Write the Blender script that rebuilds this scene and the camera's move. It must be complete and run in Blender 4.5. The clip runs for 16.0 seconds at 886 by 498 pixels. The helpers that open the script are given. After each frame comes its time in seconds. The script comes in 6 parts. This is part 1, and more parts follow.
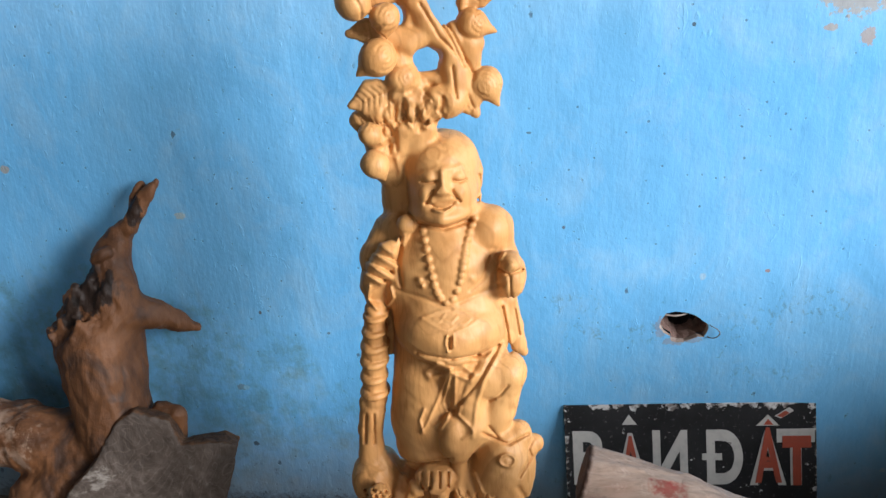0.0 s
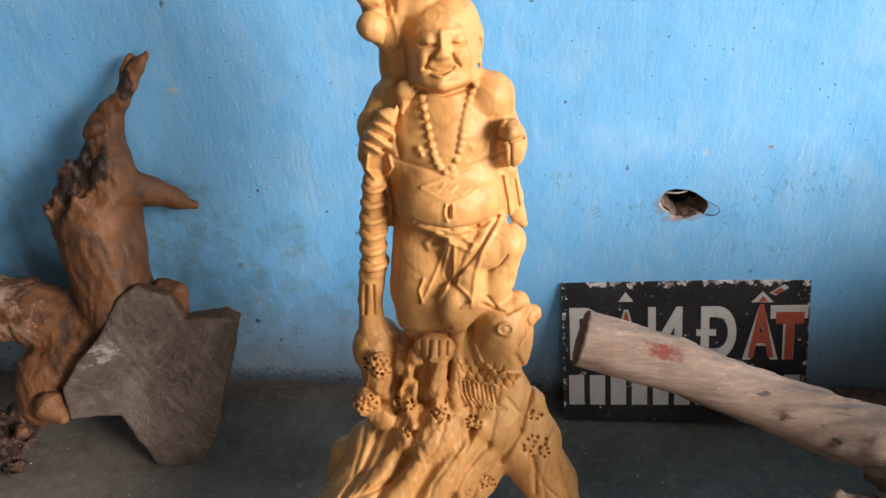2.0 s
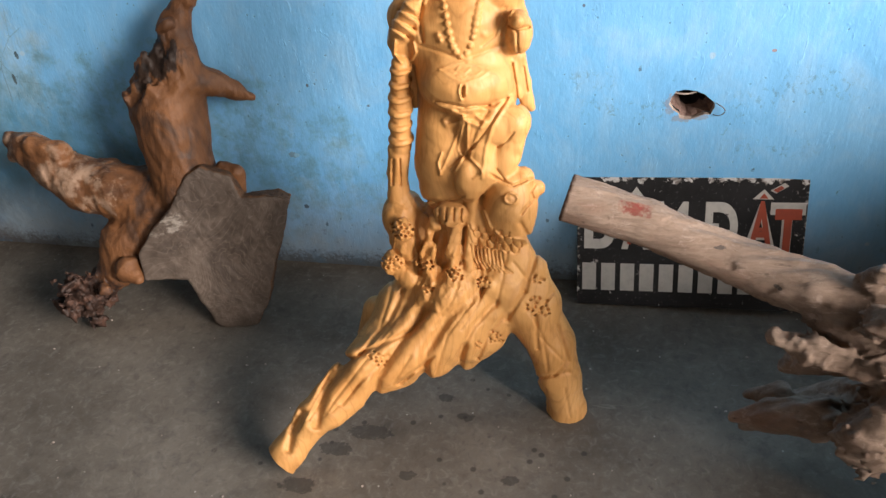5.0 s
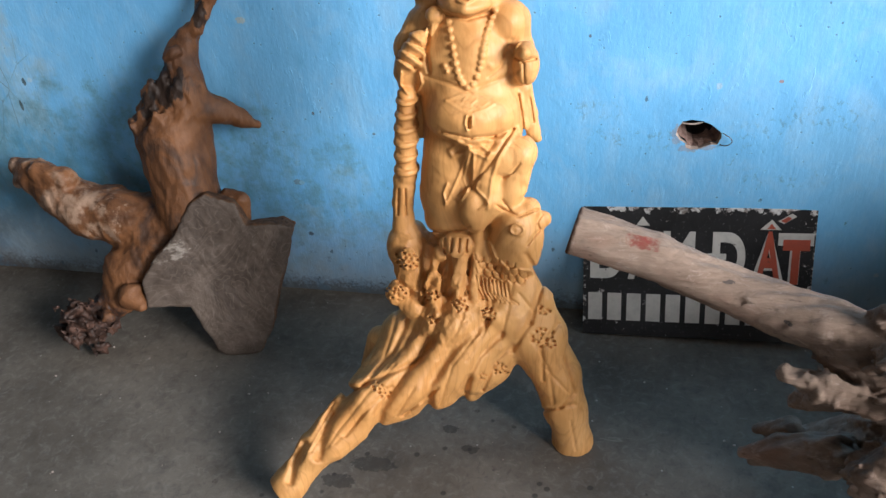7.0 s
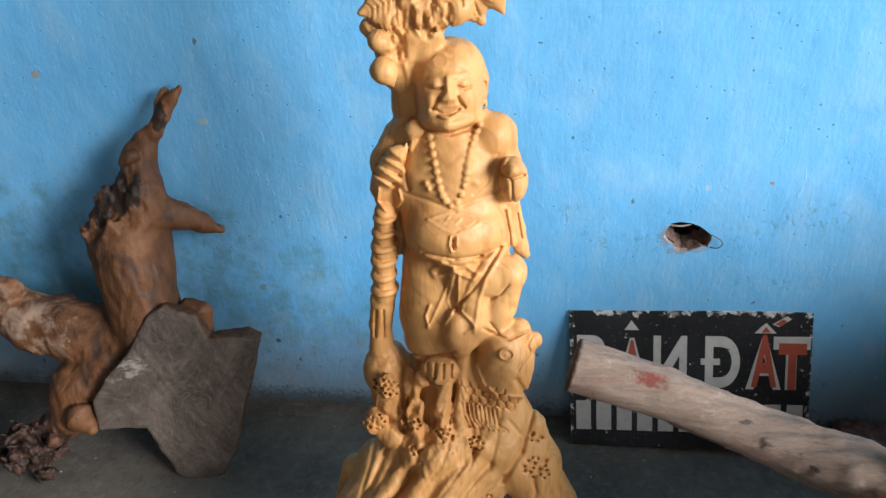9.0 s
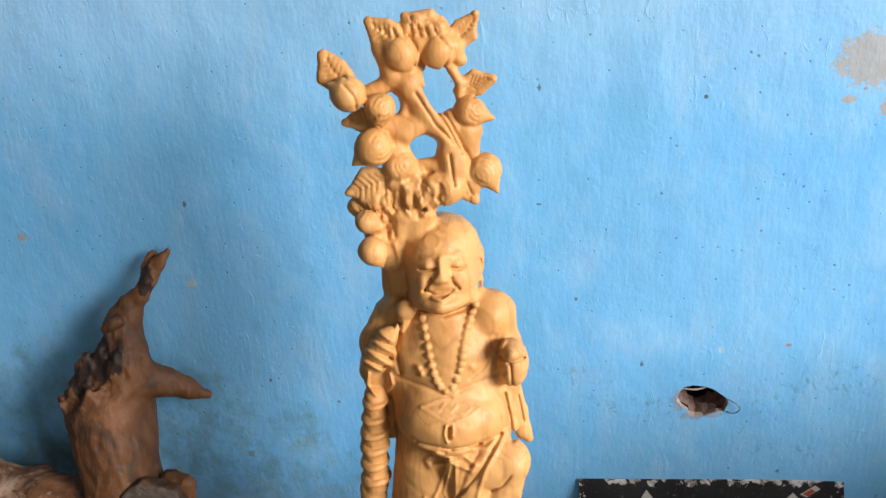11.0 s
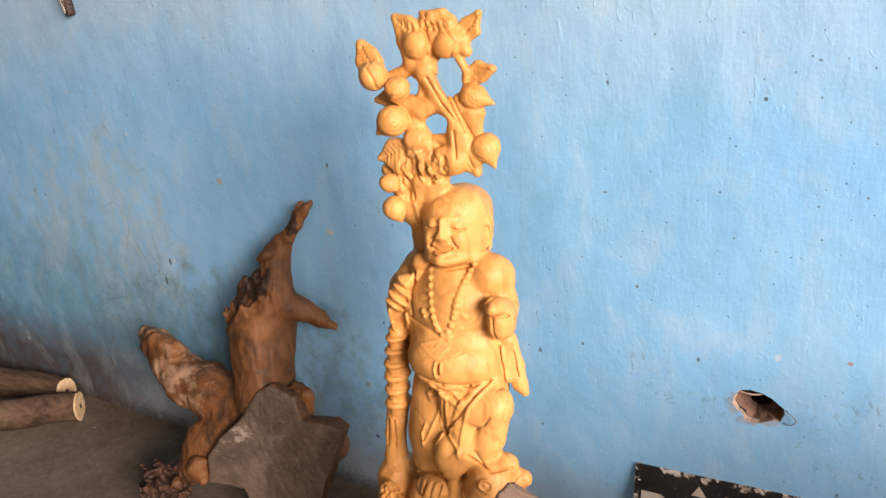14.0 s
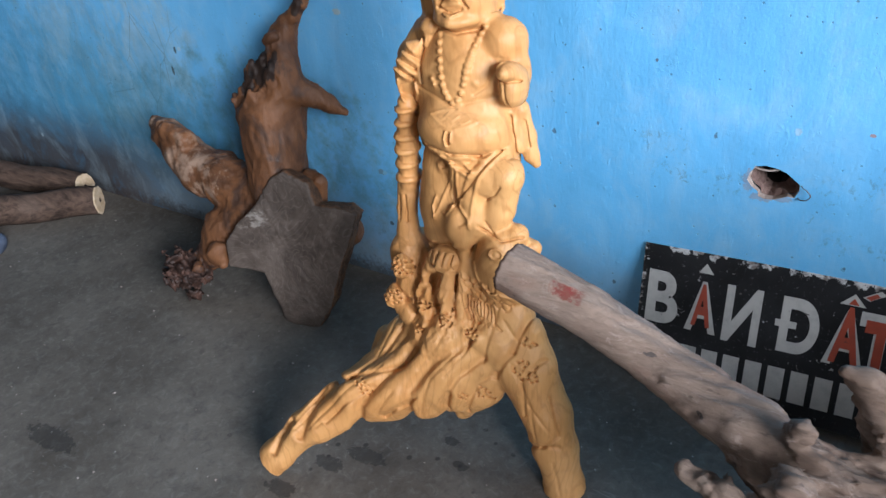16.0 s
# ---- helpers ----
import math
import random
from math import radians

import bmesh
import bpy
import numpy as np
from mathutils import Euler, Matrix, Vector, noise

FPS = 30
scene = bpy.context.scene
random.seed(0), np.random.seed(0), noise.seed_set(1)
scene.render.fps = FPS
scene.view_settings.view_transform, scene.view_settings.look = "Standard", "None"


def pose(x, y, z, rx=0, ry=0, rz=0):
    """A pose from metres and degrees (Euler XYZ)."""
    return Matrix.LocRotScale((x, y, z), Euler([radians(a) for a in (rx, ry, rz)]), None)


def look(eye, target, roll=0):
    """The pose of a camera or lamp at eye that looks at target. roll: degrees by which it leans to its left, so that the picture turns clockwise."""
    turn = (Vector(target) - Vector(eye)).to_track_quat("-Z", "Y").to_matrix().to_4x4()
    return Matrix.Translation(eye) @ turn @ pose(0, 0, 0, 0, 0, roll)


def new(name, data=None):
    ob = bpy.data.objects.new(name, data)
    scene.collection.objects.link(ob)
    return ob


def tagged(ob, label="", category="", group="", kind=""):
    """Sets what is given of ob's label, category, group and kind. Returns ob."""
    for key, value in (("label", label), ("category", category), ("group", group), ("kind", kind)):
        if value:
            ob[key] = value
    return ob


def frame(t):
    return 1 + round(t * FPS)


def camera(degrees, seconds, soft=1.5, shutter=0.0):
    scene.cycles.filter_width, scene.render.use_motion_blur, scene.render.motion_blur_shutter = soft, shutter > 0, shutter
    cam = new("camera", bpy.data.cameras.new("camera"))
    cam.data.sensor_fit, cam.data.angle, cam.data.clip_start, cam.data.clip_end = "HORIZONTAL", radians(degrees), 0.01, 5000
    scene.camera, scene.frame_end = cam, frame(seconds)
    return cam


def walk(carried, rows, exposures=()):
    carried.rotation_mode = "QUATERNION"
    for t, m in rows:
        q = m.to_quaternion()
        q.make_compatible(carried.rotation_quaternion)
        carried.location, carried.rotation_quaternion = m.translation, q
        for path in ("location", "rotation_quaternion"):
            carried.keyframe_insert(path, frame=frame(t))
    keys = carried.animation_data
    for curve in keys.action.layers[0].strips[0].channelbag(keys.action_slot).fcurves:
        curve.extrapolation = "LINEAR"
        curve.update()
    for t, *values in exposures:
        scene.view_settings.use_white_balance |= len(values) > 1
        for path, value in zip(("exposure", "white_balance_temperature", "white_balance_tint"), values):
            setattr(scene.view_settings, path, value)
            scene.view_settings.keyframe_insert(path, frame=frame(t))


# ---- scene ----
cam = camera(58.6, 16.0, soft=1.5)
PATH = [
    (0, (0.254, 0.362, 1.402), (-0.009, 2.188, 0.628), -3.4),
    (0.5, (0.253, 0.365, 1.393), (-0.011, 2.166, 0.564), -3.4),
    (1, (0.251, 0.366, 1.386), (-0.012, 2.141, 0.503), -3.3),
    (1.5, (0.25, 0.364, 1.375), (-0.012, 2.11, 0.436), -3.2),
    (2, (0.251, 0.356, 1.36), (-0.006, 2.063, 0.35), -3.5),
    (2.5, (0.252, 0.339, 1.344), (0.038, 1.984, 0.228), -3.0),
    (3, (0.293, 0.281, 1.349), (0.05, 1.904, 0.206), -3.0),
    (3.5, (0.342, 0.195, 1.365), (0.058, 1.812, 0.223), -4.1),
    (4, (0.365, 0.147, 1.369), (0.05, 1.761, 0.231), -4.2),
    (4.2, (0.368, 0.135, 1.369), (0.021, 1.74, 0.227), -4.6),
    (6.5, (0.361, 0.131, 1.374), (-0.059, 1.74, 0.263), -4.3),
    (7, (0.361, 0.151, 1.376), (-0.052, 1.776, 0.285), -4.3),
    (7.5, (0.358, 0.187, 1.381), (-0.054, 1.82, 0.302), -4.4),
    (8, (0.348, 0.225, 1.392), (-0.054, 1.882, 0.346), -4.5),
    (8.5, (0.329, 0.268, 1.403), (-0.038, 1.956, 0.394), -4.2),
    (9, (0.301, 0.3, 1.408), (-0.031, 2.024, 0.449), -3.6),
    (9.5, (0.263, 0.346, 1.426), (-0.009, 2.115, 0.535), -2.3),
    (10, (0.23, 0.381, 1.449), (-0.02, 2.203, 0.662), -2.3),
    (12.3, (0.531, 0.44, 1.472), (-0.195, 2.2, 0.859), -5.4),
    (12.5, (0.566, 0.424, 1.473), (-0.232, 2.159, 0.881), -4.6),
    (13, (0.615, 0.328, 1.493), (-0.276, 2.037, 0.959), -4.2),
    (13.5, (0.7, 0.317, 1.475), (-0.253, 1.984, 0.916), -5.6),
    (14, (0.796, 0.383, 1.452), (-0.226, 1.973, 0.797), -4.5),
    (14.5, (0.829, 0.39, 1.426), (-0.207, 1.911, 0.645), -5.2),
    (15, (0.832, 0.382, 1.409), (-0.208, 1.856, 0.546), -5.9),
    (15.5, (0.817, 0.376, 1.382), (-0.198, 1.811, 0.428), -5.7),
    (16, (0.806, 0.378, 1.368), (-0.174, 1.755, 0.299), -5.9),
]
EXPOSURES = [
    (0, 0.05, 6100, 11), (1.5, 0.1, 6300, 11), (2.0, 0.17, 6900, 16), (2.5, 0.5, 7900, 22), (3.0, 0.55, 8000, 23), (4.2, 0.5, 7700, 20), (6.5, 0.2, 6300, 12), (7, 0.25, 6300, 12), (9, 0.1, 6100, 9), (9.5, 0.05, 5700, 6), (10.2, 0, 6000, 8),
    (12.3, 0.2, 8400, 27), (13.0, 0.25, 9600, 36), (13.5, 0.25, 9800, 37), (14.2, 0.25, 8000, 22), (14.6, 0.28, 6600, 10), (15.1, 0.2, 6200, 8), (15.5, 0.1, 6200, 9), (16, 0.05, 5600, 10),
]
walk(cam, [(t, look(eye, target, roll)) for t, eye, target, roll in PATH], EXPOSURES)

# ---- world, daylight through the openings, an added fill ----
world = bpy.data.worlds.new("daylight")
scene.world = world
world.use_nodes = True
sky = world.node_tree.nodes.new("ShaderNodeTexSky")
sky.sky_type, sky.sun_disc = "NISHITA", False
sky.sun_elevation, sky.sun_rotation = radians(48), radians(120)
world.node_tree.links.new(sky.outputs[0], world.node_tree.nodes["Background"].inputs[0])
world.node_tree.nodes["Background"].inputs[1].default_value = 0.1


def area(name, place, target, wide, high, power, colour):
    lamp = bpy.data.lights.new(name, "AREA")
    lamp.shape, lamp.size, lamp.size_y, lamp.energy, lamp.color = "RECTANGLE", wide, high, power, colour
    ob = new(name, lamp)
    ob.matrix_world = look(place, target)
    return ob


area("high_opening_daylight", (6.15, -1.8, 2.85), (0.0, 1.5, 0.8), 3.3, 2.3, 1060, (1.0, 0.97, 0.93))
# weak unseen fill, added to lift the statue's dark side
area("added_front_fill", (1.6, -4.95, 1.7), (-0.3, 1.5, 0.7), 2.4, 2.4, 30, (1.0, 0.95, 0.88))


# ---- materials ----
class Nodes:
    """Short hand for building a node material."""

    def __init__(self, name):
        self.mat = bpy.data.materials.new(name)
        self.mat.use_nodes = True
        self.tree = self.mat.node_tree
        self.bsdf = self.tree.nodes["Principled BSDF"]
        self.place = self.tree.nodes.new("ShaderNodeTexCoord").outputs["Object"]

    def put(self, socket, value):
        if hasattr(value, "is_linked"):
            self.tree.links.new(value, socket)
        elif isinstance(value, tuple) and len(value) == 3 and socket.type == "RGBA":
            socket.default_value = (*value, 1)
        else:
            socket.default_value = value

    def math(self, op, a, b=0.0, clamp=False):
        n = self.tree.nodes.new("ShaderNodeMath")
        n.operation, n.use_clamp = op, clamp
        self.put(n.inputs[0], a), self.put(n.inputs[1], b)
        return n.outputs[0]

    def mapped(self, scale=(1, 1, 1), turn=(0, 0, 0), move=(0, 0, 0)):
        n = self.tree.nodes.new("ShaderNodeMapping")
        self.put(n.inputs[0], self.place)
        n.inputs["Location"].default_value, n.inputs["Scale"].default_value = move, scale
        n.inputs["Rotation"].default_value = [radians(a) for a in turn]
        return n.outputs[0]

    def noise(self, scale, detail=5, rough=0.55, stretch=(1, 1, 1), warp=0.0, turn=(0, 0, 0), move=(0, 0, 0)):
        n = self.tree.nodes.new("ShaderNodeTexNoise")
        self.put(n.inputs["Vector"], self.mapped(stretch, turn, move))
        n.inputs["Scale"].default_value, n.inputs["Detail"].default_value = scale, detail
        n.inputs["Roughness"].default_value, n.inputs["Distortion"].default_value = rough, warp
        return n.outputs["Fac"]

    def cells(self, scale, stretch=(1, 1, 1), kind="F1", out="Distance", move=(0, 0, 0)):
        n = self.tree.nodes.new("ShaderNodeTexVoronoi")
        n.feature = kind
        self.put(n.inputs["Vector"], self.mapped(stretch, move=move))
        n.inputs["Scale"].default_value = scale
        return n.outputs[out]

    def ramp(self, value, low, high, a=0.0, b=1.0):
        n = self.tree.nodes.new("ShaderNodeMapRange")
        n.clamp = True
        for i, v in enumerate((value, low, high, a, b)):
            self.put(n.inputs[i], v)
        return n.outputs[0]

    def mix(self, fac, a, b, blend="MIX"):
        n = self.tree.nodes.new("ShaderNodeMix")
        n.data_type, n.blend_type = "RGBA", blend
        self.put(n.inputs["Factor"], fac), self.put(n.inputs[6], a), self.put(n.inputs[7], b)
        return n.outputs[2]

    def axis(self, which):
        n = self.tree.nodes.new("ShaderNodeSeparateXYZ")
        self.put(n.inputs[0], self.place)
        return n.outputs[which]

    def blot(self, x, z, rx, rz, ragged, up=2, soft=0.15):
        """A stain with a ragged edge round (x, z): 1 inside, 0 outside. up: the second axis."""
        dx = self.math("DIVIDE", self.math("SUBTRACT", self.axis(0), x), rx)
        dz = self.math("DIVIDE", self.math("SUBTRACT", self.axis(up), z), rz)
        d = self.math("ADD", self.math("MULTIPLY", dx, dx), self.math("MULTIPLY", dz, dz))
        return self.ramp(self.math("ADD", d, ragged), 1.0 + soft, 1.0 - soft)

    def bump(self, height, strength, distance):
        n = self.tree.nodes.new("ShaderNodeBump")
        n.inputs["Strength"].default_value, n.inputs["Distance"].default_value = strength, distance
        self.put(n.inputs["Height"], height)
        if self.bsdf.inputs["Normal"].is_linked:
            self.tree.links.new(self.bsdf.inputs["Normal"].links[0].from_socket, n.inputs["Normal"])
        self.tree.links.new(n.outputs[0], self.bsdf.inputs["Normal"])

    def done(self, colour, rough=0.6, metal=0.0, gloss=0.5):
        self.put(self.bsdf.inputs["Base Color"], colour), self.put(self.bsdf.inputs["Roughness"], rough)
        self.bsdf.inputs["Metallic"].default_value = metal
        self.bsdf.inputs["Specular IOR Level"].default_value = gloss
        return self.mat


def painted_plaster():
    n = Nodes("blue painted plaster")
    cloud = n.noise(1.3, 4, 0.6)
    streak = n.noise(16, 5, 0.6, (1, 1, 0.13), 0.4)
    fine = n.noise(120, 4, 0.6, (1, 1, 0.25))
    colour = n.mix(n.ramp(cloud, 0.35, 0.7), (0.13, 0.43, 0.78), (0.19, 0.50, 0.82))
    colour = n.mix(n.math("MULTIPLY", n.ramp(streak, 0.5, 0.72), 0.10), colour, (0.42, 0.62, 0.74))
    colour = n.mix(n.math("MULTIPLY", n.ramp(fine, 0.55, 0.75), 0.10), colour, (0.13, 0.38, 0.60))
    ragged = n.math("MULTIPLY", n.math("SUBTRACT", n.noise(85, 5, 0.7), 0.5), 4.5)
    soft = n.math("MULTIPLY", n.math("SUBTRACT", n.noise(9, 5, 0.65), 0.5), 2.2)
    # paler, greyer towards the top
    high = n.ramp(n.math("ADD", n.axis(2), n.math("MULTIPLY", soft, 0.12)), 1.15, 1.75)
    colour = n.mix(n.math("MULTIPLY", high, 0.55), colour, (0.52, 0.62, 0.66))
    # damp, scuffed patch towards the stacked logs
    crack = n.ramp(n.cells(9, (1, 1, 0.55), "DISTANCE_TO_EDGE", move=(2, 7, 3)), 0.012, 0.004)
    worn = n.math("MULTIPLY", n.blot(-1.50, 0.70, 0.30, 0.36, soft, soft=0.5), n.ramp(n.noise(8, 5, 0.7, (1, 1, 0.6), 0.8, move=(3, 3, 9)), 0.46, 0.60))
    colour = n.mix(n.math("MULTIPLY", worn, 0.40), colour, (0.40, 0.52, 0.56))
    colour = n.mix(n.math("MULTIPLY", n.math("MULTIPLY", crack, worn), 0.7), colour, (0.10, 0.15, 0.16))
    damp = n.math("MULTIPLY", n.blot(-1.62, 0.66, 0.42, 0.40, soft), n.ramp(n.noise(24, 6, 0.7, (1, 1, 0.5)), 0.42, 0.62))
    colour = n.mix(n.math("MULTIPLY", damp, 0.4), colour, (0.30, 0.42, 0.46))
    # greenish mould, with the shadow beside the root stump painted into it
    mould_shade = n.math("MULTIPLY", n.blot(-1.0, 0.30, 0.75, 0.36, soft), n.ramp(n.noise(14, 6, 0.7), 0.42, 0.66))
    colour = n.mix(n.math("MULTIPLY", mould_shade, 0.6), colour, (0.10, 0.20, 0.20))
    # soft shadow low on the left wall, painted in dark teal
    wall_shade = n.blot(-1.85, 0.26, 0.75, 0.42, n.math("MULTIPLY", soft, 1.1), soft=0.75)
    colour = n.mix(n.math("MULTIPLY", wall_shade, 0.6), colour, (0.05, 0.19, 0.28))
    # dirty, worn band above the floor, with some low wall shading painted in
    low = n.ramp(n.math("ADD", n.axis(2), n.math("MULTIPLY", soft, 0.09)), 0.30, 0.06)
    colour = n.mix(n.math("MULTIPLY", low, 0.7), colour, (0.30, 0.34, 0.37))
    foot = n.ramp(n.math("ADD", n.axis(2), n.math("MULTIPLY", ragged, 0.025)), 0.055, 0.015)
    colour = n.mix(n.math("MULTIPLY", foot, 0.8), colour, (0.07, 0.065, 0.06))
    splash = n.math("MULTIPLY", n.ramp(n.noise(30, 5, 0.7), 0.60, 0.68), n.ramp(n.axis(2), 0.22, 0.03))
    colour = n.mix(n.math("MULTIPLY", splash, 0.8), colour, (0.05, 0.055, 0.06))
    # brown stain at the lower left, its dark tone also carrying painted shade
    brown = n.math("MULTIPLY", n.ramp(n.axis(0), -1.25, -1.75), n.ramp(n.math("ADD", n.axis(2), n.math("MULTIPLY", soft, 0.05)), 0.38, 0.16))
    colour = n.mix(n.math("MULTIPLY", brown, 0.85), colour, (0.045, 0.030, 0.025))
    # paint that came off
    for x, z, rx, rz, tone in ((0.82, 1.245, 0.072, 0.048, (0.33, 0.35, 0.37)), (0.92, 1.262, 0.06, 0.03, (0.33, 0.34, 0.36)),
                               (0.842, 1.157, 0.014, 0.018, (0.33, 0.31, 0.32)), (0.143, 1.456, 0.010, 0.035, (0.33, 0.42, 0.46)),
                               (-0.565, 0.817, 0.013, 0.008, (0.36, 0.48, 0.54)), (0.775, 1.176, 0.012, 0.007, (0.34, 0.34, 0.35)),
                               (0.64, 1.475, 0.012, 0.012, (0.33, 0.30, 0.31)), (-0.49, 0.367, 0.012, 0.009, (0.16, 0.30, 0.42)), (-0.48, 0.366, 0.008, 0.006, (0.22, 0.46, 0.66))):
        colour = n.mix(n.blot(x, z, rx, rz, ragged), colour, tone)
    for x, z, rx, rz in ((0.503, 0.545, 0.014, 0.024), (0.530, 0.509, 0.024, 0.010), (0.570, 0.514, 0.020, 0.008)):
        colour = n.mix(n.math("MULTIPLY", n.blot(x, z, rx, rz, ragged), 0.5), colour, (0.27, 0.20, 0.18))
    red = n.blot(0.591, 1.441, 0.016, 0.022, ragged)
    colour = n.mix(red, colour, n.mix(n.ramp(n.noise(60, 4), 0.4, 0.6), (0.22, 0.065, 0.065), (0.09, 0.045, 0.05)))
    # nail holes, gouges and chips
    for x, z, rx, rz, tone in ((-1.252, 0.643, 0.009, 0.017, (0.035, 0.05, 0.045)), (-1.288, 0.572, 0.008, 0.024, (0.035, 0.05, 0.045)), (0.529, 1.191, 0.006, 0.006, (0.02, 0.03, 0.04)),
                               (0.288, 0.782, 0.005, 0.006, (0.10, 0.10, 0.12)), (0.217, 0.989, 0.008, 0.004, (0.08, 0.16, 0.22)), (-0.414, 0.573, 0.005, 0.007, (0.10, 0.10, 0.10)),
                               (0.712, 0.681, 0.008, 0.006, (0.32, 0.20, 0.17)), (-0.960, 0.932, 0.018, 0.014, (0.34, 0.33, 0.30)), (-0.255, 0.520, 0.006, 0.005, (0.06, 0.10, 0.14)),
                               (-0.48, 0.20, 0.012, 0.010, (0.05, 0.07, 0.09)), (0.16, 0.62, 0.004, 0.006, (0.05, 0.08, 0.12))):
        colour = n.mix(n.math("MULTIPLY", n.blot(x, z, rx * 0.65, rz * 0.65, n.math("MULTIPLY", ragged, 0.6)), 0.85), colour, tone)
    grime = n.math("MULTIPLY", n.ramp(n.noise(75, 5, 0.7, (1, 1, 0.8), 0.5, move=(4, 1, 4)), 0.54, 0.66), 0.45)
    # grubby smudges round the knocked hole
    for x, z, rx, rz in ((0.41, 0.530, 0.10, 0.018), (0.69, 0.545, 0.05, 0.030), (0.82, 0.60, 0.09, 0.028), (0.74, 0.44, 0.08, 0.020), (0.30, 0.60, 0.05, 0.015)):
        colour = n.mix(n.math("MULTIPLY", n.blot(x, z, rx * 1.3, rz * 1.5, soft, soft=0.6), grime), colour, (0.10, 0.17, 0.22))
    # knocks and specks
    speck = n.math("MULTIPLY", n.ramp(n.math("ADD", n.cells(11, (1, 1, 0.7)), n.math("MULTIPLY", ragged, 0.045)), 0.055, 0.035), n.ramp(n.noise(5, 2, move=(3, 1, 7)), 0.42, 0.47))
    speck2 = n.math("MULTIPLY", n.math("MULTIPLY", n.ramp(n.math("ADD", n.cells(34, move=(5, 2, 1)), n.math("MULTIPLY", ragged, 0.06)), 0.10, 0.05), 0.8), n.ramp(n.noise(4, 3), 0.38, 0.50))
    dark = n.math("MAXIMUM", speck, speck2)
    colour = n.mix(n.math("MULTIPLY", dark, 0.75), colour, (0.06, 0.10, 0.14))
    scuff = n.math("MULTIPLY", n.ramp(n.noise(55, 4, 0.6, (1, 1, 0.6), 2.0, move=(1, 7, 3)), 0.67, 0.70), n.ramp(n.noise(3, 3, move=(5, 5, 5)), 0.48, 0.6))
    colour = n.mix(n.math("MULTIPLY", scuff, 0.55), colour, (0.10, 0.24, 0.36))
    chip = n.ramp(n.math("ADD", n.cells(7, move=(1, 4, 9)), n.math("MULTIPLY", ragged, 0.02)), 0.06, 0.045)
    colour = n.mix(n.math("MULTIPLY", n.math("MULTIPLY", chip, n.ramp(n.noise(6, 3, move=(9, 9, 2)), 0.5, 0.55)), 0.5), colour, (0.45, 0.56, 0.62))
    patchy = n.noise(7.5, 6, 0.68, (1, 1, 0.7), 0.6, move=(8, 3, 2))
    colour = n.mix(n.math("MULTIPLY", n.ramp(patchy, 0.50, 0.68), 0.22), colour, (0.45, 0.62, 0.72))
    colour = n.mix(n.math("MULTIPLY", n.ramp(patchy, 0.46, 0.32), 0.22), colour, (0.08, 0.30, 0.52))
    dent = n.math("MULTIPLY", n.ramp(n.noise(34, 4, 0.6, (1, 1, 0.55), 1.2, move=(2, 6, 4)), 0.62, 0.74), n.ramp(n.noise(6, 3, move=(7, 2, 8)), 0.46, 0.60))
    wave = n.math("ADD", n.math("MULTIPLY", streak, 0.7), n.math("MULTIPLY", n.noise(45, 5, 0.6, (1, 1, 0.35)), 0.6))
    n.bump(n.noise(3.2, 3, 0.5), 0.5, 0.03)
    n.bump(wave, 0.10, 0.005)
    n.bump(dent, 0.28, 0.004)
    n.bump(n.ramp(n.noise(22, 3, 0.5, (1, 1, 0.3), 0.8, move=(2, 8, 3)), 0.62, 0.70), 0.09, 0.003)
    n.bump(n.math("SUBTRACT", fine, n.math("MULTIPLY", dark, 2.0)), 0.35, 0.002)
    n.bump(n.noise(60, 3, 0.6), 0.3, 0.003)
    return n.done(colour, n.ramp(cloud, 0.3, 0.7, 0.55, 0.7), gloss=0.35)


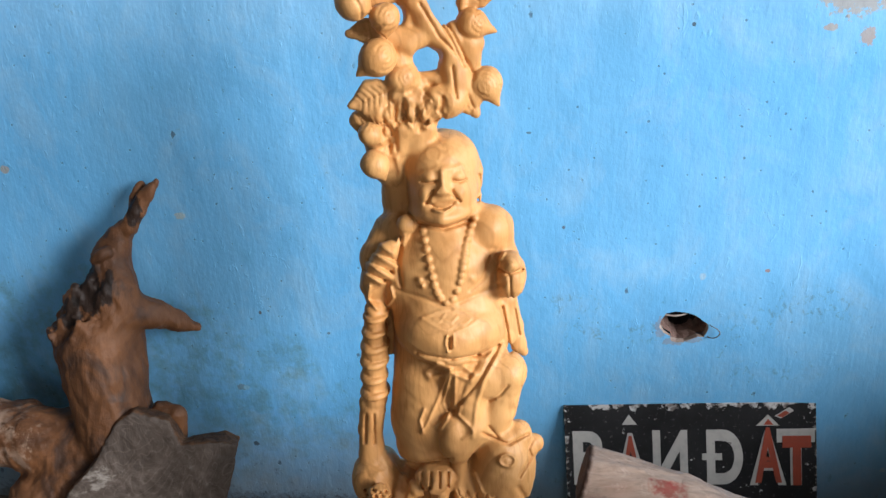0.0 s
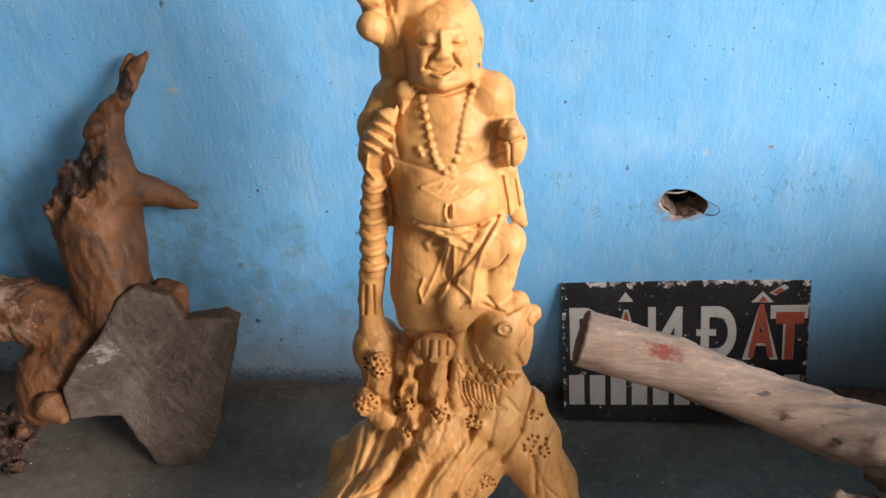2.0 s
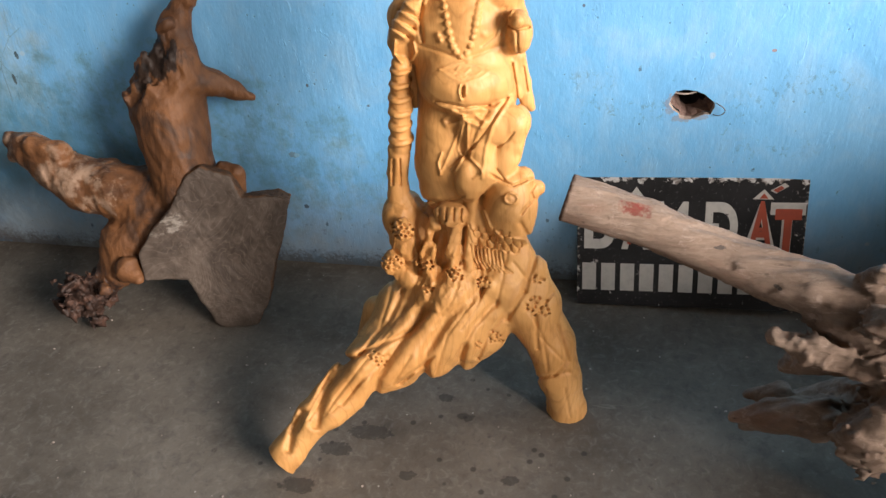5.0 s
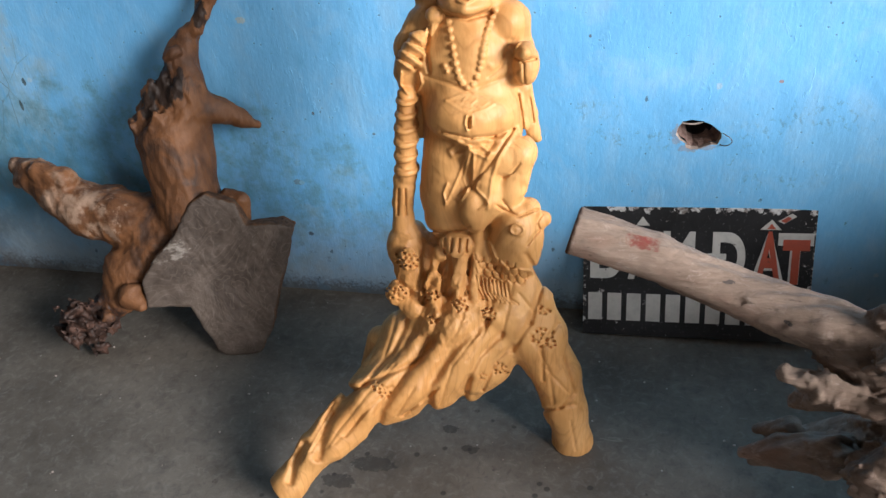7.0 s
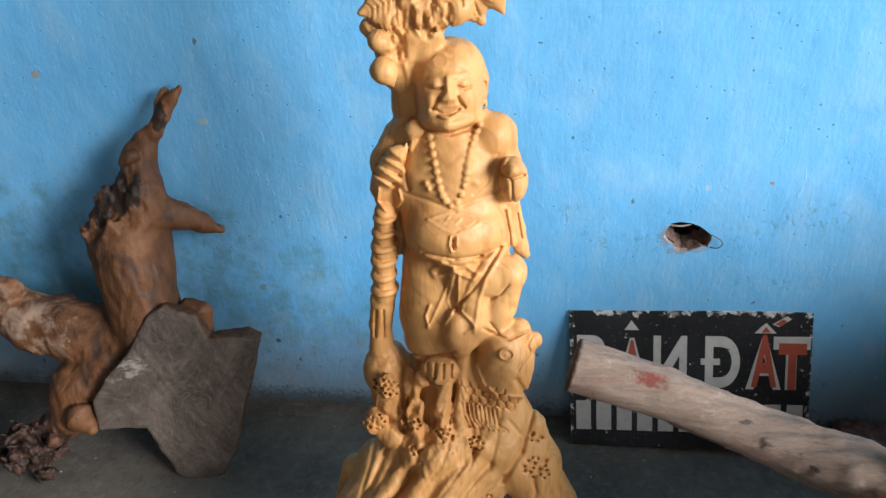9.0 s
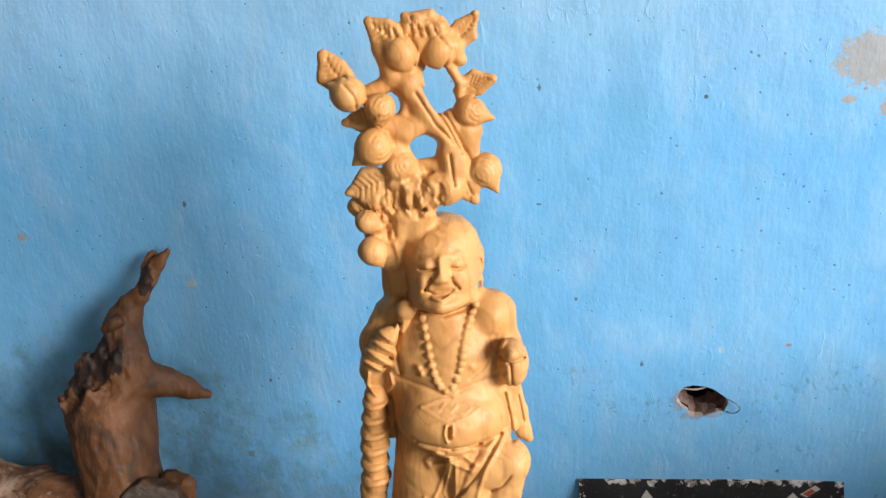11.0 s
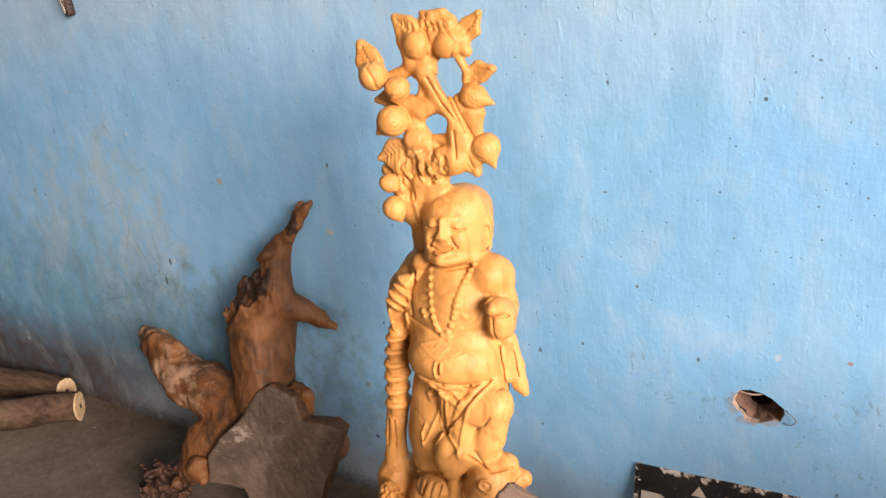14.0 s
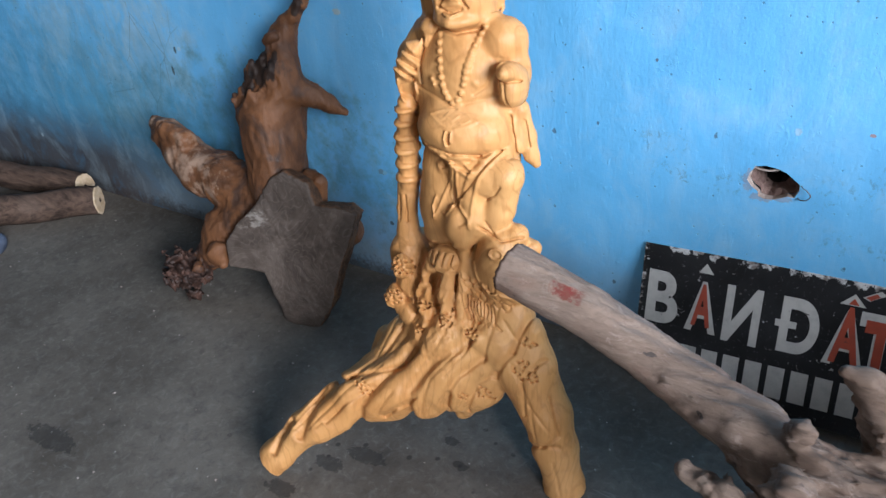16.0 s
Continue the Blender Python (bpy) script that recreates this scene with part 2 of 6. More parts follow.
def concrete():
    n = Nodes("worn concrete")
    cloud, grain = n.noise(2.2, 6, 0.6), n.noise(70, 5, 0.65)
    colour = n.mix(n.ramp(cloud, 0.35, 0.68), (0.092, 0.079, 0.065), (0.190, 0.167, 0.141))
    colour = n.mix(n.math("MULTIPLY", n.ramp(n.noise(14, 6, 0.7), 0.52, 0.68), 0.35), colour, (0.05, 0.047, 0.045))
    colour = n.mix(n.math("MULTIPLY", n.ramp(grain, 0.55, 0.75), 0.30), colour, (0.20, 0.19, 0.18))
    mottle = n.noise(38, 6, 0.75, warp=0.8, move=(3, 6, 1))
    colour = n.mix(n.math("MULTIPLY", n.ramp(mottle, 0.52, 0.66), 0.22), colour, (0.33, 0.31, 0.285))
    colour = n.mix(n.math("MULTIPLY", n.ramp(mottle, 0.46, 0.34), 0.40), colour, (0.070, 0.062, 0.054))
    scratch = n.math("MULTIPLY", n.ramp(n.noise(42, 4, 0.6, (0.22, 1.6, 1), 1.2, (0, 0, 28)), 0.66, 0.72), n.ramp(n.noise(3, 3, move=(1, 4, 2)), 0.46, 0.58))
    colour = n.mix(n.math("MULTIPLY", scratch, 0.22), colour, (0.42, 0.40, 0.375))
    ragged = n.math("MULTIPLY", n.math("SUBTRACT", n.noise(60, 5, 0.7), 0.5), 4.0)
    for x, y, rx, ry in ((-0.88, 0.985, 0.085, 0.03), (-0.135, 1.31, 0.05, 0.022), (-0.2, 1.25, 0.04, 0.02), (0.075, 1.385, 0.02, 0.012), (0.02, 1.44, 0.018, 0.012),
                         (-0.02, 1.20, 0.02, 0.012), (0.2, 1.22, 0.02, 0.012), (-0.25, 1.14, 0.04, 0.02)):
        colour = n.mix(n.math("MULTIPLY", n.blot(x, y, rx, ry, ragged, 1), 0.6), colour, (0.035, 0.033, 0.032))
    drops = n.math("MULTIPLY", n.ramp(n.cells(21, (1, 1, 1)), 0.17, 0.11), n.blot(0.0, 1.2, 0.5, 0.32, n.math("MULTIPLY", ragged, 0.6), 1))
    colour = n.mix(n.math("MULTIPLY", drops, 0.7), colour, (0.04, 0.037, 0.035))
    crumbs = n.math("MULTIPLY", n.ramp(n.cells(17, move=(3, 3, 0)), 0.045, 0.03), 0.8)
    colour = n.mix(crumbs, colour, (0.42, 0.40, 0.37))
    n.bump(cloud, 0.4, 0.02), n.bump(n.noise(30, 6, 0.7), 0.4, 0.004), n.bump(grain, 0.35, 0.0015)
    return n.done(colour, n.ramp(n.noise(6, 4), 0.3, 0.7, 0.72, 0.88), gloss=0.12)


def carved_wood():
    n = Nodes("oiled yellow carving wood")
    rings = n.noise(7, 4, 0.5, (1, 1, 0.22), 1.6)
    bands = n.math("FRACT", n.math("MULTIPLY", rings, 9))
    line = n.ramp(n.math("ABSOLUTE", n.math("SUBTRACT", bands, 0.5)), 0.0, 0.5)
    fibre = n.noise(160, 4, 0.6, (1, 1, 0.06))
    colour = n.mix(n.ramp(n.noise(3.2, 4), 0.35, 0.68), (0.52, 0.245, 0.075), (0.64, 0.350, 0.128))
    colour = n.mix(n.math("MULTIPLY", n.ramp(line, 0.55, 0.95), 0.34), colour, (0.30, 0.12, 0.03))
    colour = n.mix(n.math("MULTIPLY", n.ramp(fibre, 0.5, 0.75), 0.25), colour, (0.36, 0.15, 0.04))
    pale = n.ramp(n.noise(5, 3, move=(4, 2, 6)), 0.58, 0.72)
    colour = n.mix(n.math("MULTIPLY", pale, 0.4), colour, (0.68, 0.39, 0.17))
    n.bump(n.noise(26, 4, 0.5), 0.25, 0.006), n.bump(fibre, 0.35, 0.0015), n.bump(n.noise(90, 3, 0.5, (1, 1, 0.4)), 0.4, 0.002)
    return n.done(colour, n.ramp(fibre, 0.3, 0.7, 0.46, 0.60), gloss=0.4)


def root_wood():
    n = Nodes("weathered orange root wood")
    grain = n.noise(70, 5, 0.65, (1, 1, 0.16), 0.6)
    cloud = n.noise(6.5, 6, 0.65, warp=0.5)
    colour = n.mix(n.ramp(cloud, 0.35, 0.66), (0.070, 0.029, 0.012), (0.225, 0.094, 0.036))
    colour = n.mix(n.math("MULTIPLY", n.ramp(grain, 0.45, 0.7), 0.30), colour, (0.085, 0.042, 0.024))
    colour = n.mix(n.math("MULTIPLY", n.ramp(n.noise(11, 5, 0.6, (1, 1, 0.6), 0.6, move=(6, 1, 2)), 0.56, 0.66), 0.75), colour, (0.035, 0.021, 0.016))
    ragged = n.math("MULTIPLY", n.math("SUBTRACT", n.noise(30, 6, 0.75, (1, 1, 0.6)), 0.5), 4.5)
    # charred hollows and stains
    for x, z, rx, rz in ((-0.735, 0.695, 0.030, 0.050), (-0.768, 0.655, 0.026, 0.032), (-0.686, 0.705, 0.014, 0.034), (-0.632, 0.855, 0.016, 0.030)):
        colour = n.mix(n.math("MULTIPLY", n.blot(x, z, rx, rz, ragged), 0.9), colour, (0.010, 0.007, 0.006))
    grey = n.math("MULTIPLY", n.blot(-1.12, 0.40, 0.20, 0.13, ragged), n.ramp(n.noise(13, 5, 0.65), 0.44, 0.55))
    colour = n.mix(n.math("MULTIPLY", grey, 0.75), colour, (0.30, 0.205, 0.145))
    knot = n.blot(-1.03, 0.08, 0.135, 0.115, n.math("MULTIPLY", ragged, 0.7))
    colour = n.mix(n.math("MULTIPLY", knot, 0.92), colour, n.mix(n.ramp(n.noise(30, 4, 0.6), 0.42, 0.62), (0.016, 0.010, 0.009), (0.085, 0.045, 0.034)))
    n.bump(cloud, 0.5, 0.02), n.bump(n.noise(18, 6, 0.7, (1, 1, 0.4)), 0.5, 0.010), n.bump(grain, 0.45, 0.003)
    return n.done(colour, n.ramp(grain, 0.3, 0.7, 0.5, 0.72), gloss=0.35)


def sawn_grey():
    n = Nodes("grey sawn root face")
    cloud, blotch = n.noise(7, 6, 0.7, warp=0.6), n.noise(34, 6, 0.75, warp=0.4)
    colour = n.mix(n.ramp(cloud, 0.36, 0.66), (0.052, 0.038, 0.030), (0.130, 0.100, 0.081))
    colour = n.mix(n.math("MULTIPLY", n.ramp(blotch, 0.50, 0.70), 0.45), colour, (0.055, 0.040, 0.031))
    # faint growth lines that bend with the root
    bent = n.noise(5, 3, 0.5, warp=0.8, move=(2, 2, 2))
    lines = n.math("ABSOLUTE", n.math("SUBTRACT", n.math("FRACT", n.math("MULTIPLY", bent, 26)), 0.5))
    colour = n.mix(n.math("MULTIPLY", n.ramp(lines, 0.40, 0.49), 0.22), colour, (0.24, 0.195, 0.16))
    # pale saw scuffs on the near lobe
    ragged = n.math("MULTIPLY", n.math("SUBTRACT", n.noise(40, 5, 0.7), 0.5), 3.0)
    scuff = n.math("MULTIPLY", n.blot(-0.755, 0.315, 0.075, 0.030, ragged), n.ramp(n.noise(60, 4, 0.6, (0.4, 1, 1), turn=(0, 30, 0)), 0.46, 0.58))
    colour = n.mix(n.math("MULTIPLY", scuff, 0.7), colour, (0.32, 0.285, 0.25))
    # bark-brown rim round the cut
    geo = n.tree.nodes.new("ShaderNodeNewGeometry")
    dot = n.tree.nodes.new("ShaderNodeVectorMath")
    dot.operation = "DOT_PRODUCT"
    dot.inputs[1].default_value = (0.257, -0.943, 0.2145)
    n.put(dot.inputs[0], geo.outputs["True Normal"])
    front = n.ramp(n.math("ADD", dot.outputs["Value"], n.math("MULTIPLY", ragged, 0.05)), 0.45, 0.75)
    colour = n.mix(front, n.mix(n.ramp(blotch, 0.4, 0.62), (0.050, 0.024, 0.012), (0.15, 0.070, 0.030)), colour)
    n.bump(cloud, 0.5, 0.02), n.bump(blotch, 0.35, 0.004), n.bump(n.noise(95, 5, 0.7), 0.35, 0.002), n.bump(n.ramp(lines, 0.42, 0.49), 0.12, 0.002)
    return n.done(colour, 0.72, gloss=0.3)


def driftwood_pale():
    n = Nodes("pale weathered driftwood")
    fibre = n.noise(170, 6, 0.75, (0.16, 1, 1), 0.6, (0, 14, -8))
    cloud = n.noise(6, 5, 0.6)
    colour = n.mix(n.ramp(cloud, 0.35, 0.68), (0.145, 0.098, 0.073), (0.29, 0.212, 0.165))
    colour = n.mix(n.math("MULTIPLY", n.ramp(fibre, 0.46, 0.68), 0.42), colour, (0.10, 0.070, 0.054))
    colour = n.mix(n.math("MULTIPLY", n.ramp(n.noise(20, 5, 0.65, (0.4, 1, 1), move=(3, 3, 1)), 0.58, 0.72), 0.2), colour, (0.50, 0.41, 0.34))
    ragged = n.math("MULTIPLY", n.math("SUBTRACT", n.noise(90, 5, 0.7), 0.5), 4.5)
    for x, z, rx, rz in ((0.544, 0.636, 0.009, 0.0030), (0.63, 0.60, 0.006, 0.003)):
        colour = n.mix(n.math("MULTIPLY", n.blot(x, z, rx, rz, ragged), 0.8), colour, (0.05, 0.045, 0.045))
    blotch = n.noise(26, 6, 0.72, (0.5, 1, 1), 0.7, move=(5, 8, 2))
    colour = n.mix(n.math("MULTIPLY", n.ramp(blotch, 0.54, 0.66), 0.55), colour, (0.115, 0.082, 0.066))
    colour = n.mix(n.math("MULTIPLY", n.ramp(blotch, 0.44, 0.34), 0.45), colour, (0.36, 0.275, 0.22))
    crust = n.ramp(n.noise(48, 6, 0.78, (0.45, 1, 1), 0.8, move=(9, 4, 7)), 0.56, 0.64)
    colour = n.mix(n.math("MULTIPLY", crust, 0.5), colour, (0.40, 0.315, 0.27))
    pink = n.ramp(n.noise(13, 4, 0.6, (0.4, 1, 1), move=(2, 9, 4)), 0.54, 0.66)
    colour = n.mix(n.math("MULTIPLY", pink, 0.35), colour, (0.30, 0.165, 0.115))
    n.bump(crust, 0.35, 0.003)
    dirt = n.math("MULTIPLY", n.ramp(n.axis(0), 0.55, 0.95), n.ramp(n.noise(9, 5, 0.65, move=(2, 2, 5)), 0.36, 0.60))
    colour = n.mix(n.math("MULTIPLY", dirt, 0.7), colour, (0.085, 0.052, 0.034))
    nick = n.ramp(n.noise(95, 3, 0.5, (0.25, 1, 1), move=(6, 6, 6)), 0.67, 0.72)
    colour = n.mix(n.math("MULTIPLY", nick, 0.6), colour, (0.07, 0.05, 0.04))
    # a worn red paint mark on the slanting upper side
    depth = n.math("SUBTRACT", n.axis(1), 1.22)
    along = n.math("ADD", n.math("SUBTRACT", n.axis(0), 0.411), n.math("ADD", n.math("MULTIPLY", depth, -0.043), n.math("MULTIPLY", ragged, 0.003)))
    off = n.math("ADD", n.math("SUBTRACT", n.axis(2), 0.6935), n.math("ADD", n.math("MULTIPLY", depth, 0.632), n.math("MULTIPLY", along, 0.150)))
    red = n.math("MULTIPLY", n.ramp(n.math("ABSOLUTE", along), 0.0274, 0.0224), n.ramp(n.math("ABSOLUTE", n.math("ADD", off, n.math("MULTIPLY", ragged, 0.002))), 0.0138, 0.0108))
    colour = n.mix(n.math("MULTIPLY", red, n.ramp(n.noise(45, 5, 0.7), 0.38, 0.52)), colour, n.mix(n.ramp(n.noise(70, 4), 0.4, 0.65), (0.20, 0.045, 0.035), (0.17, 0.075, 0.055)))
    scar = n.ramp(n.noise(60, 4, 0.6, (0.06, 1, 1), 0.4, (0, 12, -12), (7, 2, 5)), 0.66, 0.72)
    colour = n.mix(n.math("MULTIPLY", scar, 0.6), colour, (0.06, 0.042, 0.032))
    tip = n.math("ADD", n.math("MULTIPLY", n.math("SUBTRACT", n.axis(0), 0.300), 0.96), n.math("MULTIPLY", n.math("SUBTRACT", n.axis(2), 0.69), -0.25))
    tip = n.math("ADD", n.math("ADD", tip, n.math("MULTIPLY", n.math("SUBTRACT", n.axis(1), 1.255), -0.1)), n.math("MULTIPLY", ragged, 0.0015))
    colour = n.mix(n.math("MULTIPLY", n.ramp(tip, 0.007, 0.003), 0.9), colour, (0.055, 0.024, 0.016))
    n.bump(scar, -0.4, 0.004)
    n.bump(cloud, 0.15, 0.02), n.bump(blotch, 0.5, 0.006), n.bump(fibre, 0.9, 0.004), n.bump(n.noise(140, 4, 0.6, (0.3, 1, 1)), 0.4, 0.0015)
    return n.done(colour, 0.75, gloss=0.25)


def bark():
    n = Nodes("brown bark")
    ridge = n.noise(45, 6, 0.65, (0.08, 1, 1), 0.6)
    colour = n.mix(n.ramp(ridge, 0.35, 0.68), (0.04, 0.026, 0.02), (0.14, 0.09, 0.065))
    colour = n.mix(n.math("MULTIPLY", n.ramp(n.noise(9, 4), 0.5, 0.68), 0.25), colour, (0.22, 0.16, 0.125))
    n.bump(ridge, 0.9, 0.008)
    return n.done(colour, 0.85, gloss=0.2)


def end_grain():
    n = Nodes("fresh cut end grain")
    colour = n.mix(n.ramp(n.noise(40, 4, 0.6), 0.4, 0.65), (0.50, 0.36, 0.22), (0.66, 0.52, 0.36))
    n.bump(n.noise(90, 4), 0.5, 0.002)
    return n.done(colour, 0.8, gloss=0.2)


def sign_black():
    n = Nodes("chipped black sign paint")
    edge = n.math("MAXIMUM", n.ramp(n.axis(1), 0.325, 0.345), n.ramp(n.math("ABSOLUTE", n.axis(0)), 0.262, 0.28))
    wear = n.noise(36, 6, 0.7)
    bare = n.ramp(n.math("ADD", wear, n.math("MULTIPLY", edge, 0.13)), 0.630, 0.655)
    colour = n.mix(n.ramp(n.noise(7, 5), 0.35, 0.7), (0.007, 0.007, 0.008), (0.020, 0.020, 0.022))
    colour = n.mix(n.math("MULTIPLY", n.ramp(n.noise(110, 4), 0.62, 0.74), 0.35), colour, (0.20, 0.20, 0.21))
    colour = n.mix(bare, colour, n.mix(n.ramp(n.noise(50, 3, move=(2, 5, 1)), 0.45, 0.6), (0.50, 0.50, 0.50), (0.16, 0.14, 0.13)))
    n.bump(bare, -0.4, 0.0012), n.bump(n.noise(60, 4), 0.2, 0.001)
    return n.done(colour, n.ramp(wear, 0.3, 0.7, 0.45, 0.62), gloss=0.22)


def sign_paint(name, colour, worn):
    n = Nodes(name)
    c = n.mix(n.math("MULTIPLY", n.ramp(n.noise(30, 5, 0.65), 0.45, 0.7), 0.5), colour, worn)
    c = n.mix(n.ramp(n.noise(48, 6, 0.7, move=(4, 4, 4)), 0.66, 0.70), c, (0.03, 0.03, 0.032))
    n.bump(n.noise(80, 4), 0.25, 0.001)
    return n.done(c, 0.5, gloss=0.4)


def plain(name, a, b, scale, rough, relief=0.3, distance=0.003, metal=0.0):
    n = Nodes(name)
    v = n.noise(scale, 5, 0.65)
    n.bump(v, relief, distance)
    return n.done(n.mix(n.ramp(v, 0.35, 0.68), a, b), rough, metal, 0.35)


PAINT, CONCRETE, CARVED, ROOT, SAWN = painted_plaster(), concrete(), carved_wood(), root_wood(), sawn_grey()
PALE, BARK, END, BLACK = driftwood_pale(), bark(), end_grain(), sign_black()
WHITE = sign_paint("white sign paint", (0.42, 0.41, 0.39), (0.24, 0.24, 0.235))
RED = sign_paint("red sign paint", (0.30, 0.055, 0.028), (0.18, 0.045, 0.03))
BRICK = plain("broken brick and mortar", (0.11, 0.068, 0.058), (0.26, 0.175, 0.148), 34, 0.9, 0.8, 0.01)
CAVITY = plain("dark brick cavity", (0.03, 0.022, 0.02), (0.07, 0.05, 0.045), 20, 0.95, 0.6, 0.008)
CRUST = plain("broken plaster edge", (0.26, 0.20, 0.17), (0.48, 0.42, 0.38), 60, 0.85, 0.6, 0.002)
STONE = plain("blue grey stone", (0.05, 0.062, 0.095), (0.10, 0.12, 0.17), 22, 0.8, 0.6, 0.006)
THREAD = plain("pale thread", (0.40, 0.38, 0.36), (0.55, 0.53, 0.50), 60, 0.8)
RUBBER = plain("dark braided cord", (0.022, 0.014, 0.014), (0.075, 0.05, 0.048), 150, 0.55)
STEEL = plain("rusty steel", (0.10, 0.055, 0.035), (0.22, 0.17, 0.14), 60, 0.5, 0.3, 0.001, 0.7)
RAFTER = plain("dark roof boards", (0.035, 0.026, 0.02), (0.075, 0.055, 0.042), 4, 0.8)
RENDERED = plain("grey cement render", (0.06, 0.056, 0.052), (0.11, 0.105, 0.10), 3, 0.85)


# ---- building helpers ----
def mesh_of(name, bm, material, smooth=False):
    data = bpy.data.meshes.new(name)
    bmesh.ops.recalc_face_normals(bm, faces=bm.faces)
    for f in bm.faces:
        f.smooth = smooth
    bm.to_mesh(data)
    bm.free()
    data.materials.append(material)
    return data


def part(name, bm, material, parent, label="", smooth=False):
    ob = new(name, mesh_of(name, bm, material, smooth))
    ob.parent = parent
    return tagged(ob, label) if label else ob


def box(bm, lo, hi):
    made = bmesh.ops.create_cube(bm, size=1)["verts"]
    for v in made:
        v.co = Vector([a + (c + 0.5) * (b - a) for a, b, c in zip(lo, hi, v.co)])
    return made


def slab_box(name, lo, hi, material, kind="structure"):
    bm = bmesh.new()
    box(bm, lo, hi)
    return tagged(new(name, mesh_of(name, bm, material)), kind=kind)


class Clay:
    """A block of distances that solids are pressed into, cut from and engraved in; then skinned as one mesh."""

    def __init__(self, lo, hi, step):
        self.lo, self.step = np.array(lo, float), step
        self.n = np.ceil((np.array(hi) - lo) / step).astype(int) + 1
        self.f = np.full(self.n, 0.05, np.float32)
        self.ax = [(self.lo[i] + step * np.arange(self.n[i])).astype(np.float32) for i in range(3)]

    def block(self, lo, hi):
        a = np.clip(np.floor((np.array(lo) - self.lo) / self.step).astype(int), 0, self.n)
        b = np.clip(np.ceil((np.array(hi) - self.lo) / self.step).astype(int) + 1, 0, self.n)
        cut = tuple(slice(i, j) for i, j in zip(a, b))
        x, y, z = (self.ax[i][cut[i]] for i in range(3))
        return cut, x[:, None, None], y[None, :, None], z[None, None, :]

    def blend(self, cut, d, k, sign=1):
        f = self.f[cut] * sign
        h = np.maximum(k - np.abs(f - d), 0) / k
        self.f[cut] = sign * (np.minimum(f, d) - h * h * k * 0.25)

    def limb(self, points, radii, k, sign=1):
        """A chain of tapered rods with round ends."""
        p = [np.array(q, np.float32) for q in points]
        if len(p) == 1:
            p, radii = p * 2, radii * 2
        for a, b, ra, rb in zip(p, p[1:], radii, radii[1:]):
            m = max(ra, rb) + k + 3 * self.step
            cut, x, y, z = self.block(np.minimum(a, b) - m, np.maximum(a, b) + m)
            if min(self.f[cut].shape) == 0:
                continue
            ab = b - a
            h = ((x - a[0]) * ab[0] + (y - a[1]) * ab[1] + (z - a[2]) * ab[2]) / max(float(ab @ ab), 1e-9)
            h = np.clip(h, 0, 1)
            d = np.sqrt((x - a[0] - h * ab[0]) ** 2 + (y - a[1] - h * ab[1]) ** 2 + (z - a[2] - h * ab[2]) ** 2)
            self.blend(cut, d - (ra + (rb - ra) * h), k, sign)

    def cut_limb(self, points, radii, k):
        p = [np.array(q, np.float32) for q in points]
        for a, b, ra, rb in zip(p, p[1:], radii, radii[1:]):
            m = max(ra, rb) + k + 3 * self.step
            cut, x, y, z = self.block(np.minimum(a, b) - m, np.maximum(a, b) + m)
            ab = b - a
            h = np.clip(((x - a[0]) * ab[0] + (y - a[1]) * ab[1] + (z - a[2]) * ab[2]) / max(float(ab @ ab), 1e-9), 0, 1)
            d = np.sqrt((x - a[0] - h * ab[0]) ** 2 + (y - a[1] - h * ab[1]) ** 2 + (z - a[2] - h * ab[2]) ** 2) - (ra + (rb - ra) * h)
            self.blend(cut, d, k, -1)

    def egg(self, c, r, k):
        c, r = np.array(c), np.array(r)
        cut, x, y, z = self.block(c - r - k - 3 * self.step, c + r + k + 3 * self.step)
        q = np.sqrt(((x - c[0]) / r[0]) ** 2 + ((y - c[1]) / r[1]) ** 2 + ((z - c[2]) / r[2]) ** 2)
        g = np.sqrt(((x - c[0]) / r[0] ** 2) ** 2 + ((y - c[1]) / r[1] ** 2) ** 2 + ((z - c[2]) / r[2] ** 2) ** 2)
        self.blend(cut, (q * (q - 1) / np.maximum(g, 1e-4)).astype(np.float32), k)

    def peach(self, c, r, tip):
        c, tip = Vector(c), Vector(tip)
        self.limb([tuple(c)], [r], 0.002)
        self.limb([tuple(c.lerp(tip, 0.35)), tuple(tip)], [r * 0.72, r * 0.10], 0.006)

    def leaf(self, a, b, c):
        a, b, c = Vector(a), Vector(b), Vector(c)
        way = (a - c).normalized()
        side = Vector((-way.z, 0, way.x)) * (a - c).length * 0.36
        rim = [a + way * 0.006, a.lerp(b, 0.55) + side * 0.62, b + side, c.lerp(b, 0.4) + side * 0.8, c - way * 0.01, c.lerp(b, 0.4) - side * 0.8, b - side, a.lerp(b, 0.55) - side * 0.62]
        self.prism(tuple(b), (1, 0, 0), (0, 0, 1), [(q.x - b.x, q.z - b.z) for q in rim], 0.006, 0.004)
        for t in (-0.7, -0.35, 0.0, 0.35, 0.7):
            q = b + way * (a - c).length * 0.45 * t
            for s in (-0.8, 0.8):
                e = q + side * s + way * 0.008
                self.relief([self.drawn(q), self.drawn(e)], 0.0013, -0.0016, 1.57)
        self.relief([self.drawn(a), self.drawn(b), self.drawn(c)], 0.0016, -0.002, 1.57)

    def drawn(self, p):
        """Where a point shows on the carver's drawing plane."""
        k = (self.plane - self.eye[1]) / (p[1] - self.eye[1])
        return self.eye[0] + (p[0] - self.eye[0]) * k, self.eye[2] + (p[2] - self.eye[2]) * k

    def carve_from(self, eye, plane):
        """The carver's stand: lines drawn on the upright plane y = plane are cut along the lines of sight from eye."""
        self.eye, self.plane = eye, plane

